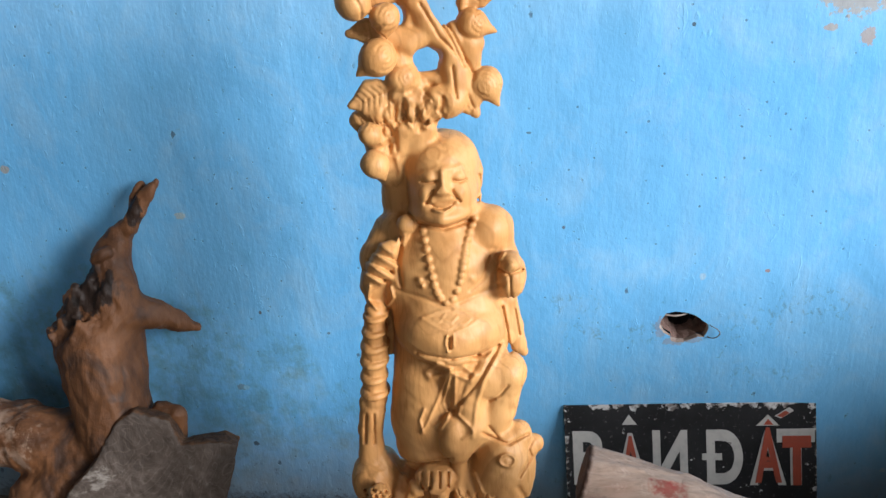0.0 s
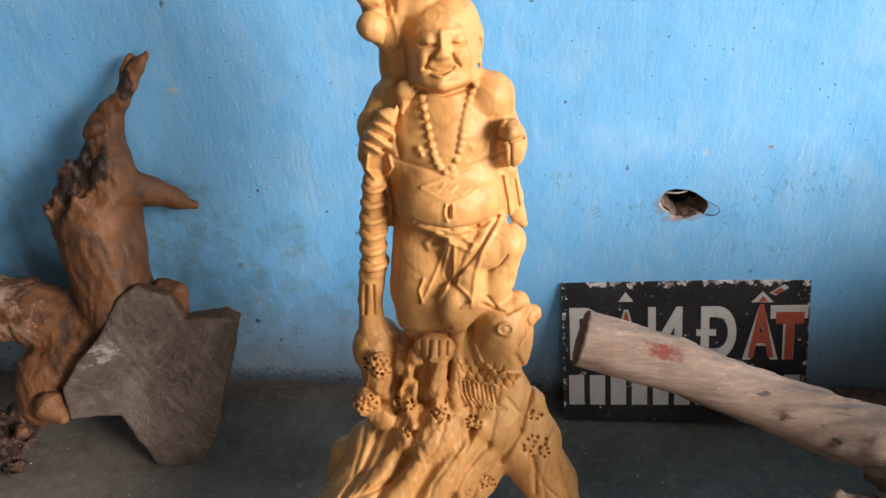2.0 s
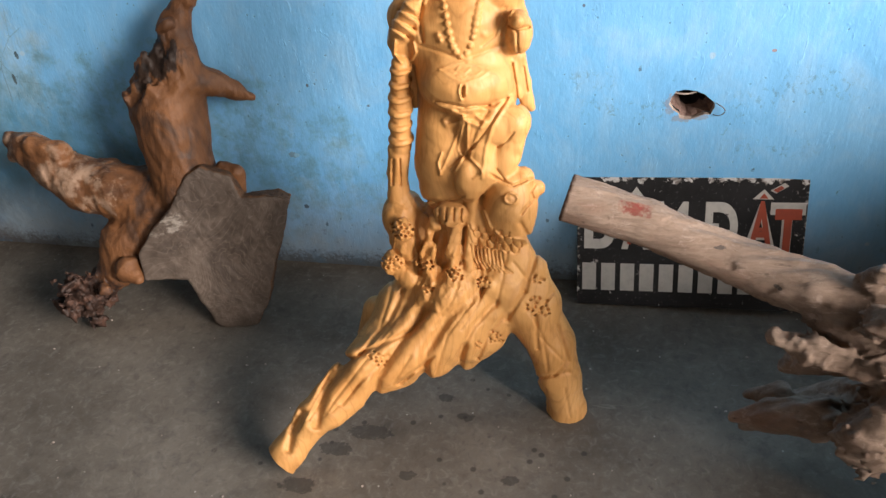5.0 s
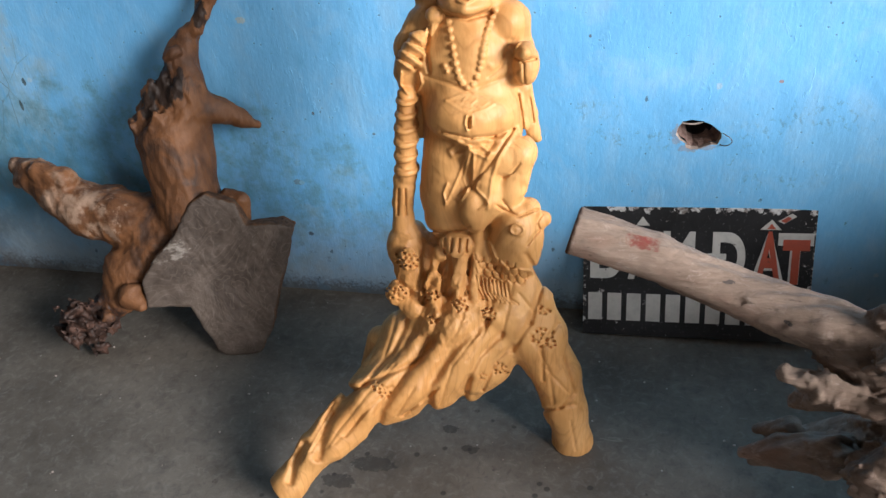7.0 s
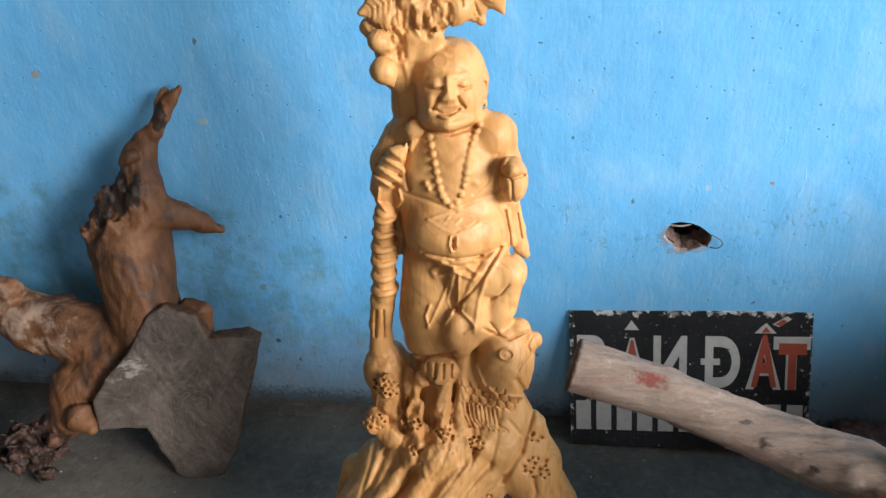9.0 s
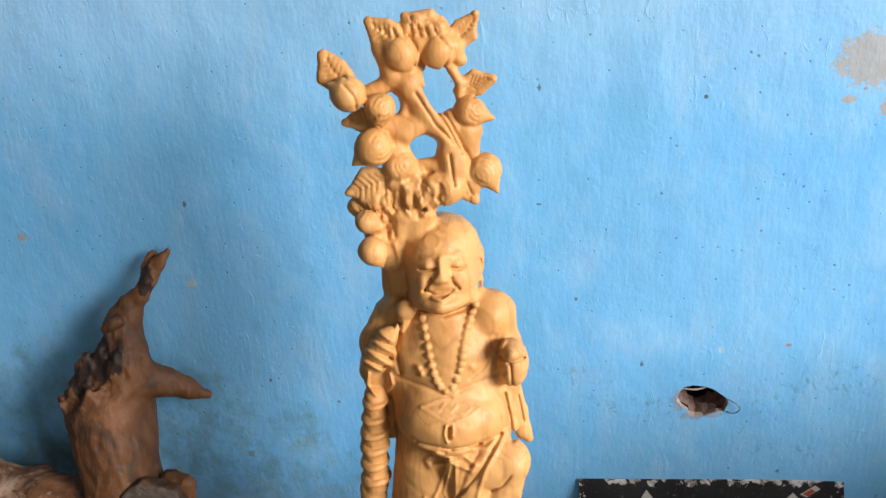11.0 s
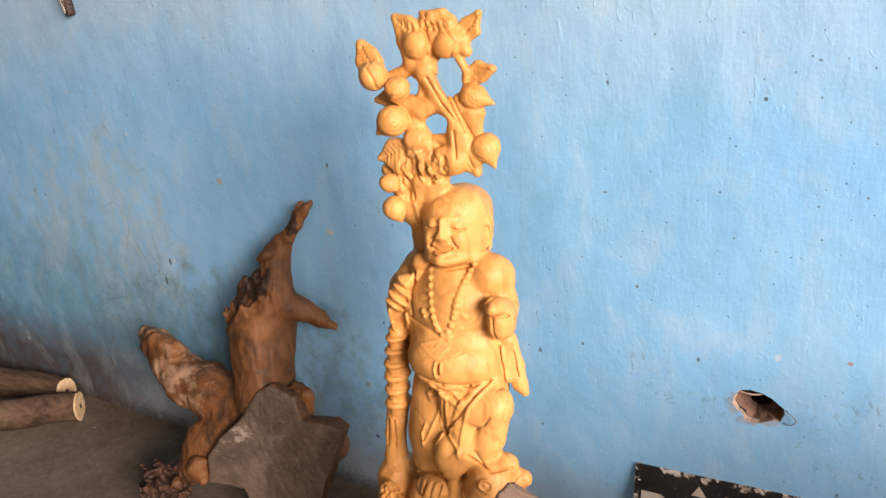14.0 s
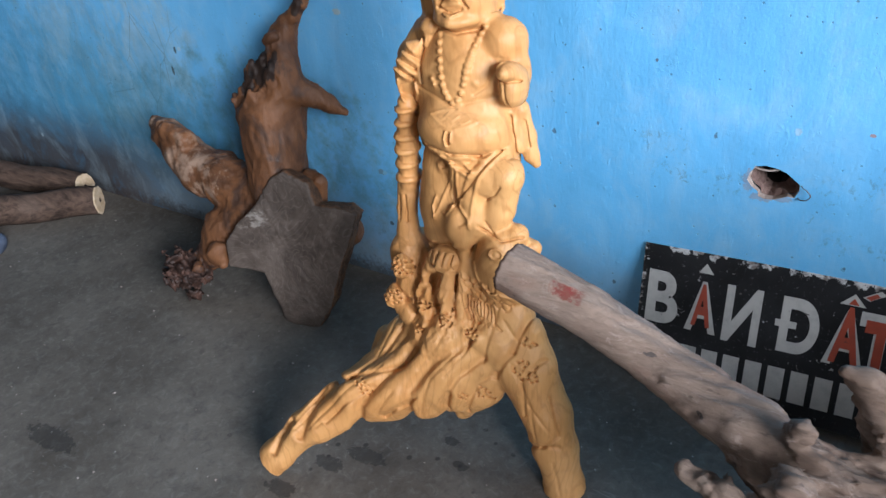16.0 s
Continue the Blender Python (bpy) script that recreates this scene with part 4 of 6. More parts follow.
clay.limb([(-0.030, 1.420, 0.339), (0.004, 1.410, 0.342)], [0.0228, 0.0205], 0.005)
clay.limb([(0.165, 1.470, 0.450), (0.216, 1.460, 0.370), (0.237, 1.450, 0.312)], [0.0454, 0.0390, 0.0467], 0.012)
clay.limb([(0.126, 1.450, 0.426), (0.155, 1.450, 0.389)], [0.0303, 0.0306], 0.010)
clay.carve_from((0.366, 0.141, 1.369), 1.45)
# two legs of the root
clay.limb([(-0.050, 1.440, 0.292), (-0.051, 1.420, 0.262), (-0.086, 1.380, 0.219), (-0.153, 1.290, 0.183), (-0.223, 1.220, 0.125), (-0.273, 1.175, 0.062), (-0.302, 1.150, 0.030), (-0.321, 1.135, 0.005)], [0.0560, 0.0660, 0.0620, 0.0471, 0.0372, 0.0349, 0.0374, 0.0387], 0.014)
clay.limb([(0.062, 1.440, 0.331), (0.042, 1.420, 0.267), (-0.019, 1.370, 0.234), (-0.117, 1.300, 0.209)], [0.0966, 0.0980, 0.0754, 0.0539], 0.014)
clay.limb([(0.126, 1.450, 0.296), (0.107, 1.430, 0.231), (0.073, 1.420, 0.171), (0.115, 1.410, 0.213)], [0.0732, 0.0594, 0.0353, 0.0246], 0.012)
clay.limb([(0.159, 1.460, 0.366), (0.222, 1.452, 0.287), (0.264, 1.446, 0.200), (0.286, 1.444, 0.105), (0.303, 1.444, 0.005), (0.314, 1.444, -0.066)], [0.0690, 0.0580, 0.0510, 0.0470, 0.0435, 0.0420], 0.012)
clay.limb([(0.085, 1.385, 0.222), (0.022, 1.365, 0.196), (-0.050, 1.340, 0.178), (-0.120, 1.285, 0.178), (-0.184, 1.235, 0.138)], [0.0340, 0.0360, 0.0370, 0.0350, 0.0350], 0.016)
clay.limb([(-0.123, 1.440, 0.255), (-0.144, 1.420, 0.204)], [0.0328, 0.0255], 0.008)
clay.plane_cut((-0.290, 1.162, 0.050), (-0.680, -0.560, -0.470))
# flowing gouges along the root
clay.relief([(0.110, 0.326), (0.035, 0.241), (-0.023, 0.135), (-0.040, 0.025)], 0.0133, -0.0154, 1.52, 0.42)
clay.relief([(-0.014, 0.262), (-0.094, 0.138), (-0.153, 0.033), (-0.179, -0.057)], 0.0138, -0.0154, 1.52, 0.42)
clay.relief([(0.068, 0.160), (0.049, 0.079)], 0.0103, -0.0110, 1.52, 0.42)
clay.relief([(-0.218, 0.086), (-0.297, -0.029), (-0.346, -0.168)], 0.0135, -0.0132, 1.52, 0.42)
clay.relief([(-0.371, -0.118), (-0.414, -0.198), (-0.442, -0.279)], 0.0116, -0.0121, 1.52, 0.42)
clay.relief([(0.041, 0.397), (-0.040, 0.203), (-0.234, 0.072)], 0.0071, -0.0077, 1.52, 0.42)
clay.relief([(0.145, 0.297), (0.091, 0.221), (0.052, 0.124)], 0.0073, -0.0077, 1.52, 0.42)
clay.relief([(0.168, 0.267), (0.129, 0.215), (0.098, 0.128)], 0.0061, -0.0065, 1.52, 0.42)
clay.relief([(-0.060, 0.315), (-0.104, 0.215), (-0.187, 0.104)], 0.0062, -0.0066, 1.52, 0.42)
clay.relief([(0.007, 0.288), (-0.055, 0.185)], 0.0050, -0.0052, 1.52, 0.42)
clay.relief([(-0.118, 0.110), (-0.201, 0.009), (-0.258, -0.075)], 0.0053, -0.0052, 1.52, 0.42)
clay.relief([(-0.274, 0.002), (-0.361, -0.148)], 0.0056, -0.0052, 1.52, 0.42)
clay.relief([(-0.008, 0.119), (-0.101, 0.019)], 0.0052, -0.0052, 1.52, 0.42)
clay.relief([(0.207, 0.332), (0.168, 0.251)], 0.0060, -0.0065, 1.52, 0.42)
clay.relief([(0.278, 0.243), (0.304, 0.145), (0.272, 0.094)], 0.0049, -0.0052, 1.52, 0.42)
clay.relief([(0.304, 0.111), (0.233, 0.083)], 0.0064, -0.0052, 1.52, 0.42)
clay.relief([(0.266, 0.335), (0.230, 0.271), (0.235, 0.174)], 0.0048, -0.0052, 1.52, 0.42)
clay.relief([(0.200, 0.503), (0.232, 0.436), (0.207, 0.332)], 0.0056, -0.0065, 1.52, 0.42)
clay.relief([(0.084, 0.485), (0.065, 0.384)], 0.0069, -0.0088, 1.52, 0.42)
clay.relief([(0.023, 0.468), (-0.023, 0.364)], 0.0070, -0.0088, 1.52, 0.42)
clay.relief([(0.041, 0.469), (0.015, 0.351)], 0.0046, -0.0052, 1.52, 0.42)
clay.relief([(0.031, 0.352), (-0.006, 0.255), (-0.086, 0.148), (-0.172, 0.012)], 0.0039, -0.0026, 1.52, 0.42)
clay.relief([(0.077, 0.384), (0.048, 0.291), (-0.003, 0.206)], 0.0038, -0.0026, 1.52, 0.42)
clay.relief([(0.095, 0.294), (0.031, 0.191), (-0.006, 0.065)], 0.0039, -0.0026, 1.52, 0.42)
clay.relief([(-0.025, 0.348), (-0.067, 0.251), (-0.141, 0.143), (-0.236, 0.063)], 0.0039, -0.0026, 1.52, 0.42)
clay.relief([(-0.102, 0.181), (-0.176, 0.086), (-0.273, -0.057), (-0.311, -0.122)], 0.0041, -0.0026, 1.52, 0.42)
clay.relief([(-0.138, 0.108), (-0.219, -0.012), (-0.293, -0.110)], 0.0043, -0.0026, 1.52, 0.42)
clay.relief([(-0.063, 0.114), (-0.115, 0.017)], 0.0042, -0.0026, 1.52, 0.42)
clay.relief([(-0.268, 0.041), (-0.321, -0.052), (-0.401, -0.196)], 0.0044, -0.0026, 1.52, 0.42)
clay.relief([(-0.072, 0.376), (-0.096, 0.281), (-0.127, 0.196)], 0.0039, -0.0026, 1.52, 0.42)
clay.relief([(0.131, 0.387), (0.108, 0.295), (0.065, 0.211)], 0.0038, -0.0026, 1.52, 0.42)
clay.relief([(0.175, 0.447), (0.160, 0.359), (0.144, 0.281)], 0.0037, -0.0026, 1.52, 0.42)
clay.relief([(0.206, 0.301), (0.247, 0.208), (0.259, 0.107)], 0.0039, -0.0026, 1.52, 0.42)
clay.relief([(0.241, 0.208), (0.291, 0.144)], 0.0040, -0.0026, 1.52, 0.42)
clay.relief([(0.252, 0.053), (0.265, -0.039)], 0.0042, -0.0026, 1.52, 0.42)
clay.relief([(0.298, 0.057), (0.312, -0.034)], 0.0042, -0.0026, 1.52, 0.42)
clay.relief([(-0.002, 0.453), (-0.032, 0.393)], 0.0037, -0.0026, 1.52, 0.42)
clay.relief([(0.063, 0.442), (0.040, 0.382)], 0.0037, -0.0026, 1.52, 0.42)
clay.relief([(0.185, 0.405), (0.213, 0.362)], 0.0037, -0.0026, 1.52, 0.42)
# bored holes of the knobs
clay.bored(-0.048, 0.472, 0.0234, 16)
clay.bored(-0.079, 0.385, 0.0205, 14)
clay.bored(-0.005, 0.387, 0.0168, 11)
clay.bored(0.058, 0.365, 0.0192, 12)
clay.bored(-0.000, 0.319, 0.0123, 7)
clay.bored(0.117, 0.346, 0.0180, 11)
clay.bored(0.236, 0.295, 0.0290, 16)
clay.bored(-0.144, 0.098, 0.0227, 12)
clay.bored(0.140, 0.196, 0.0189, 10)
clay.bored(0.235, 0.368, 0.0118, 6)
clay.bored(-0.231, 0.091, 0.0108, 4)
clay.bored(0.101, 0.171, 0.0102, 5)
clay.carve_from((0.250, 0.364, 1.375), 1.45)
# fish: eye, gill, scales, fins
clay.ring(0.185, 0.554, 0.013, 0.0026, 0.005, 1.47)
clay.relief([(0.185, 0.554)], 0.0058, 0.0026, 1.47)
clay.relief([(0.127, 0.527), (0.140, 0.485), (0.167, 0.457), (0.211, 0.459)], 0.0039, 0.0052, 1.47)
clay.relief([(0.230, 0.600), (0.221, 0.579), (0.226, 0.562), (0.205, 0.519)], 0.0024, -0.0052, 1.47)
clay.relief([(0.146, 0.608), (0.188, 0.587), (0.221, 0.608)], 0.0028, -0.0065, 1.47)
for row, (z, x0, count) in enumerate(((0.489, 0.098, 5), (0.473, 0.104, 6), (0.457, 0.098, 6))):
    for k in range(count):
        x, low = x0 + 0.0165 * k, z - 0.003 * k
        clay.relief([(x, low), (x + 0.002, low - 0.012), (x + 0.008, low - 0.017), (x + 0.0145, low - 0.013), (x + 0.0165, low - 0.003)], 0.0017, -0.0042, 1.46)
clay.relief([(0.098, 0.438), (0.101, 0.405), (0.110, 0.379)], 0.0024, -0.0052, 1.46)
clay.relief([(0.106, 0.436), (0.109, 0.403), (0.119, 0.378)], 0.0024, -0.0052, 1.46)
clay.relief([(0.114, 0.435), (0.117, 0.401), (0.129, 0.378)], 0.0024, -0.0052, 1.46)
clay.relief([(0.122, 0.433), (0.125, 0.399), (0.138, 0.377)], 0.0024, -0.0052, 1.46)
clay.relief([(0.130, 0.432), (0.133, 0.397), (0.147, 0.376)], 0.0024, -0.0052, 1.46)
clay.relief([(0.138, 0.430), (0.141, 0.394), (0.156, 0.375)], 0.0024, -0.0052, 1.46)
clay.relief([(0.146, 0.429), (0.149, 0.392), (0.165, 0.374)], 0.0024, -0.0052, 1.46)
clay.relief([(0.154, 0.427), (0.158, 0.390), (0.175, 0.374)], 0.0024, -0.0052, 1.46)
clay.relief([(0.162, 0.426), (0.166, 0.388), (0.184, 0.373)], 0.0024, -0.0052, 1.46)
# toes, hem, belt, bow and sash
clay.relief([(0.038, 0.523), (0.036, 0.491)], 0.0024, -0.0066, 1.46)
clay.relief([(0.053, 0.524), (0.051, 0.491)], 0.0024, -0.0066, 1.46)
clay.relief([(0.068, 0.524), (0.066, 0.492)], 0.0024, -0.0066, 1.46)
clay.relief([(0.083, 0.525), (0.081, 0.493)], 0.0024, -0.0066, 1.46)
clay.relief([(-0.005, 0.552), (0.031, 0.542), (0.091, 0.556)], 0.0029, -0.0052, 1.47)
clay.relief([(0.049, 0.752), (0.090, 0.738), (0.154, 0.750), (0.186, 0.782)], 0.0045, 0.0034, 1.5)
clay.relief([(0.045, 0.761), (0.100, 0.749), (0.145, 0.758)], 0.0023, -0.0039, 1.5)
clay.relief([(0.094, 0.730), (0.076, 0.738), (0.058, 0.724), (0.063, 0.712), (0.094, 0.724)], 0.0048, 0.0050, 1.5)
clay.relief([(0.099, 0.730), (0.119, 0.736), (0.137, 0.721), (0.130, 0.710), (0.101, 0.723)], 0.0048, 0.0050, 1.5)
clay.relief([(0.097, 0.725)], 0.0091, 0.0065, 1.5)
clay.relief([(0.091, 0.717), (0.073, 0.670), (0.051, 0.619), (0.042, 0.605)], 0.0027, 0.0034, 1.5)
clay.relief([(0.096, 0.717), (0.082, 0.665), (0.090, 0.643), (0.065, 0.619)], 0.0023, 0.0034, 1.5)
clay.relief([(0.105, 0.718), (0.101, 0.665), (0.085, 0.631), (0.074, 0.613)], 0.0027, 0.0034, 1.5)
clay.relief([(0.050, 0.653), (0.041, 0.630), (0.045, 0.605)], 0.0024, 0.0039, 1.5)
clay.relief([(0.110, 0.660), (0.106, 0.643), (0.125, 0.621), (0.130, 0.608), (0.112, 0.596)], 0.0028, 0.0034, 1.5)
clay.relief([(0.184, 0.775), (0.151, 0.710), (0.138, 0.667), (0.129, 0.599)], 0.0035, 0.0029, 1.5)
clay.relief([(0.177, 0.775), (0.144, 0.710), (0.110, 0.666)], 0.0027, -0.0035, 1.5)
clay.relief([(0.158, 0.672), (0.176, 0.682), (0.190, 0.702)], 0.0021, -0.0035, 1.5)
clay.relief([(0.143, 0.745), (0.118, 0.700), (0.104, 0.650)], 0.0036, -0.0022, 1.5)
clay.relief([(0.156, 0.622), (0.171, 0.600)], 0.0023, -0.0039, 1.46)
# navel, belly cloth pattern, chest folds
clay.relief([(0.100, 0.787), (0.098, 0.770)], 0.0031, -0.0077, 1.5)
clay.relief([(0.095, 0.792), (0.093, 0.777), (0.096, 0.762)], 0.0021, 0.0039, 1.5)
clay.relief([(0.106, 0.792), (0.105, 0.774)], 0.0021, 0.0039, 1.5)
clay.relief([(0.057, 0.823), (0.080, 0.807), (0.102, 0.796), (0.129, 0.808), (0.145, 0.821)], 0.0026, 0.0014, 1.5)
clay.relief([(0.057, 0.823), (0.081, 0.834), (0.104, 0.840), (0.125, 0.834), (0.145, 0.821)], 0.0026, 0.0014, 1.5)
clay.relief([(0.076, 0.822), (0.085, 0.817), (0.094, 0.830)], 0.0021, 0.0014, 1.5)
clay.relief([(0.094, 0.820), (0.103, 0.815), (0.114, 0.828)], 0.0021, 0.0014, 1.5)
clay.relief([(0.113, 0.816), (0.123, 0.812), (0.134, 0.822)], 0.0021, 0.0014, 1.5)
clay.relief([(0.089, 0.810), (0.098, 0.805), (0.107, 0.808)], 0.0021, 0.0014, 1.5)
clay.relief([(0.022, 0.872), (0.069, 0.856), (0.104, 0.840)], 0.0035, -0.0028, 1.5)
clay.relief([(0.187, 0.885), (0.157, 0.869), (0.117, 0.851)], 0.0034, -0.0030, 1.5)
clay.relief([(0.140, 0.891)], 0.0051, 0.0039, 1.5)
# necklace of drum-shaped beads
STRING = [(0.068, 0.985), (0.071, 0.950), (0.076, 0.910), (0.083, 0.873), (0.096, 0.851), (0.112, 0.862), (0.125, 0.903), (0.133, 0.950), (0.146, 0.990)]
clay.relief(STRING, 0.0060, -0.0012, 1.52)
line = arc([(x, 0, z) for x, z in STRING], 8)
walked, last, beads = 0.0, -1.0, []
for p, q in zip(line, line[1:]):
    walked += (q - p).length
    if walked - last > 0.0110:
        last = walked
        beads.append((q.x, q.z))
for x, z in beads:
    clay.bead(x, z, 0.0064)
clay.relief([(0.058, 0.889)], 0.0052, 0.0052, 1.5)
clay.relief([(0.062, 0.878)], 0.0043, 0.0052, 1.5)
# gown edge over the chest and the sleeve folds
clay.relief([(0.035, 0.960), (0.026, 0.917), (0.029, 0.879)], 0.0034, -0.0065, 1.5)
clay.relief([(0.175, 0.940), (0.157, 0.890), (0.135, 0.871)], 0.0025, -0.0039, 1.5)
clay.relief([(0.184, 0.843), (0.190, 0.804), (0.194, 0.763)], 0.0026, -0.0066, 1.56)
clay.relief([(0.203, 0.838), (0.209, 0.794)], 0.0022, -0.0052, 1.56)
# fingers of both hands
clay.relief([(0.003, 0.946), (0.020, 0.933)], 0.0055, 0.0066, 1.5)
clay.relief([(-0.006, 0.931), (0.022, 0.912)], 0.0055, 0.0066, 1.5)
clay.relief([(-0.017, 0.915), (0.012, 0.893)], 0.0056, 0.0066, 1.5)
clay.relief([(-0.026, 0.898), (-0.003, 0.883)], 0.0056, 0.0066, 1.5)
clay.relief([(-0.010, 0.936), (0.021, 0.922)], 0.0020, -0.0046, 1.5)
clay.relief([(-0.021, 0.921), (0.016, 0.902)], 0.0021, -0.0046, 1.5)
clay.relief([(-0.028, 0.905), (0.003, 0.887)], 0.0021, -0.0046, 1.5)
clay.relief([(-0.022, 0.877), (-0.027, 0.855), (-0.014, 0.838)], 0.0031, 0.0052, 1.52)
clay.relief([(0.011, 0.877), (0.014, 0.858), (0.005, 0.845)], 0.0026, 0.0052, 1.52)
clay.relief([(0.200, 0.915)], 0.0101, 0.0066, 1.50)
clay.relief([(0.183, 0.906), (0.195, 0.899), (0.216, 0.906)], 0.0025, -0.0065, 1.50)
clay.relief([(0.197, 0.894), (0.198, 0.860)], 0.0020, -0.0039, 1.50)
clay.relief([(0.183, 0.922), (0.189, 0.935)], 0.0025, 0.0039, 1.50)
clay.relief([(-0.033, 0.830), (-0.023, 0.821), (-0.002, 0.827)], 0.0021, -0.0018, 1.49)
clay.relief([(-0.035, 0.804), (-0.025, 0.795), (-0.005, 0.801)], 0.0022, -0.0018, 1.49)
clay.relief([(-0.038, 0.777), (-0.028, 0.767), (-0.007, 0.773)], 0.0022, -0.0018, 1.49)
clay.relief([(-0.041, 0.748), (-0.030, 0.739), (-0.009, 0.745)], 0.0022, -0.0018, 1.49)
clay.relief([(-0.044, 0.719), (-0.033, 0.710), (-0.012, 0.716)], 0.0022, -0.0018, 1.49)
clay.relief([(-0.047, 0.690), (-0.036, 0.680), (-0.014, 0.686)], 0.0022, -0.0018, 1.49)
clay.relief([(-0.050, 0.638), (-0.057, 0.580)], 0.0024, -0.0052, 1.49)
clay.relief([(-0.037, 0.639), (-0.041, 0.580)], 0.0024, -0.0052, 1.49)
# carved face
clay.relief([(0.103, 1.063), (0.103, 1.043), (0.102, 1.034)], 0.0064, 0.0088, 1.54)
clay.relief([(0.102, 1.031)], 0.0089, 0.0088, 1.54)
clay.relief([(0.093, 1.030)], 0.0049, 0.0052, 1.54)
clay.relief([(0.112, 1.030)], 0.0048, 0.0052, 1.54)
clay.relief([(0.069, 1.056), (0.077, 1.063), (0.093, 1.065)], 0.0040, 0.0029, 1.54)
clay.relief([(0.114, 1.066), (0.130, 1.069), (0.139, 1.063)], 0.0040, 0.0029, 1.54)
clay.relief([(0.083, 1.053)], 0.0096, 0.0065, 1.54)
clay.relief([(0.129, 1.055)], 0.0096, 0.0065, 1.54)
clay.relief([(0.071, 1.047), (0.083, 1.045), (0.094, 1.048)], 0.0019, -0.0072, 1.54)
clay.relief([(0.117, 1.049), (0.127, 1.046), (0.137, 1.049)], 0.0019, -0.0060, 1.54)
clay.relief([(0.073, 1.029)], 0.0162, 0.0077, 1.54)
clay.relief([(0.133, 1.032)], 0.0145, 0.0077, 1.54)
clay.relief([(0.088, 1.032), (0.083, 1.026), (0.076, 1.014)], 0.0024, -0.0066, 1.54)
clay.relief([(0.116, 1.033), (0.118, 1.027), (0.126, 1.017)], 0.0024, -0.0066, 1.54)
clay.relief([(0.078, 1.015), (0.090, 1.007), (0.103, 1.005), (0.114, 1.011), (0.121, 1.020)], 0.0020, -0.0036, 1.54)
clay.relief([(0.084, 1.016), (0.101, 1.019), (0.116, 1.020)], 0.0026, 0.0018, 1.54)
clay.relief([(0.088, 1.003), (0.102, 1.000), (0.113, 1.006)], 0.0029, 0.0052, 1.54)
clay.relief([(0.100, 0.988)], 0.0123, 0.0052, 1.54)
clay.ring(0.092, 1.089, 0.011, 0.002, 0.0009, 1.56)
for k in range(7):
    for x0, lift in ((0.071, 1), (0.117, -1)):
        x = x0 + 0.0035 * k
        z = 1.062 + 0.0012 * k * lift + (0.004 if lift < 0 else 0.0)
        clay.relief([(x, z), (x + 0.0015 * -lift, z + 0.0075)], 0.0011, -0.0016, 1.54)
clay.relief([(0.070, 1.012)], 0.0130, 0.0035, 1.54)
clay.relief([(0.131, 1.016)], 0.0130, 0.0035, 1.54)
clay.relief([(0.064, 0.981), (0.101, 0.973), (0.141, 0.986)], 0.0033, -0.0065, 1.54)
clay.relief([(0.156, 1.055), (0.158, 1.034), (0.152, 1.015)], 0.0020, -0.0052, 1.56)
clay.relief([(0.050, 1.096), (0.042, 1.056), (0.047, 1.014)], 0.0047, -0.0065, 1.57)
clay.carve_from((0.615, 0.328, 1.493), 1.45)
# peach tree above the head
clay.limb([(0.016, 1.545, 0.985), (0.022, 1.530, 1.045), (0.036, 1.515, 1.115), (0.070, 1.508, 1.148), (0.104, 1.512, 1.156)], [0.0260, 0.0270, 0.0290, 0.0310, 0.0208], 0.010)
clay.egg((0.077, 1.508, 1.152), (0.0602, 0.0350, 0.0285), 0.008)
clay.limb([(0.058, 1.525, 1.086), (0.067, 1.516, 1.119)], [0.0277, 0.0262], 0.008)
clay.limb([(0.118, 1.516, 1.162), (0.122, 1.519, 1.195), (0.109, 1.516, 1.241), (0.086, 1.511, 1.278), (0.071, 1.507, 1.305), (0.066, 1.506, 1.328)], [0.0207, 0.0196, 0.0176, 0.0167, 0.0158, 0.0148], 0.006)
clay.limb([(0.125, 1.519, 1.219), (0.153, 1.525, 1.233), (0.142, 1.523, 1.200)], [0.0148, 0.0110, 0.0129], 0.006)
clay.limb([(0.053, 1.503, 1.314), (0.019, 1.496, 1.299), (-0.006, 1.490, 1.292)], [0.0112, 0.0085, 0.0086], 0.004)
clay.limb([(0.062, 1.505, 1.235), (0.044, 1.501, 1.244), (0.025, 1.497, 1.244)], [0.0161, 0.0152, 0.0086], 0.005)
clay.limb([(0.057, 1.504, 1.264), (0.056, 1.504, 1.292)], [0.0094, 0.0103], 0.004)
clay.limb([(0.126, 1.519, 1.320), (0.137, 1.522, 1.300), (0.135, 1.521, 1.281)], [0.0091, 0.0081, 0.0082], 0.004)
clay.limb([(0.118, 1.518, 1.246), (0.136, 1.522, 1.246)], [0.0111, 0.0110], 0.004)
clay.limb([(0.065, 1.506, 1.226), (0.059, 1.505, 1.207)], [0.0076, 0.0095], 0.004)
clay.limb([(0.068, 1.507, 1.183), (0.101, 1.514, 1.187)], [0.0133, 0.0113], 0.005)
clay.limb([(0.020, 1.496, 1.253), (0.058, 1.504, 1.242), (0.075, 1.508, 1.250)], [0.0153, 0.0189, 0.0187], 0.006)
clay.limb([(0.118, 1.518, 1.250), (0.144, 1.523, 1.233), (0.148, 1.524, 1.205)], [0.0184, 0.0165, 0.0129], 0.006)
clay.limb([(0.124, 1.519, 1.185), (0.146, 1.520, 1.155)], [0.0187, 0.0149], 0.006)
clay.limb([(0.001, 1.506, 1.144), (-0.000, 1.512, 1.105), (0.006, 1.525, 1.050)], [0.0198, 0.0239, 0.0283], 0.008)
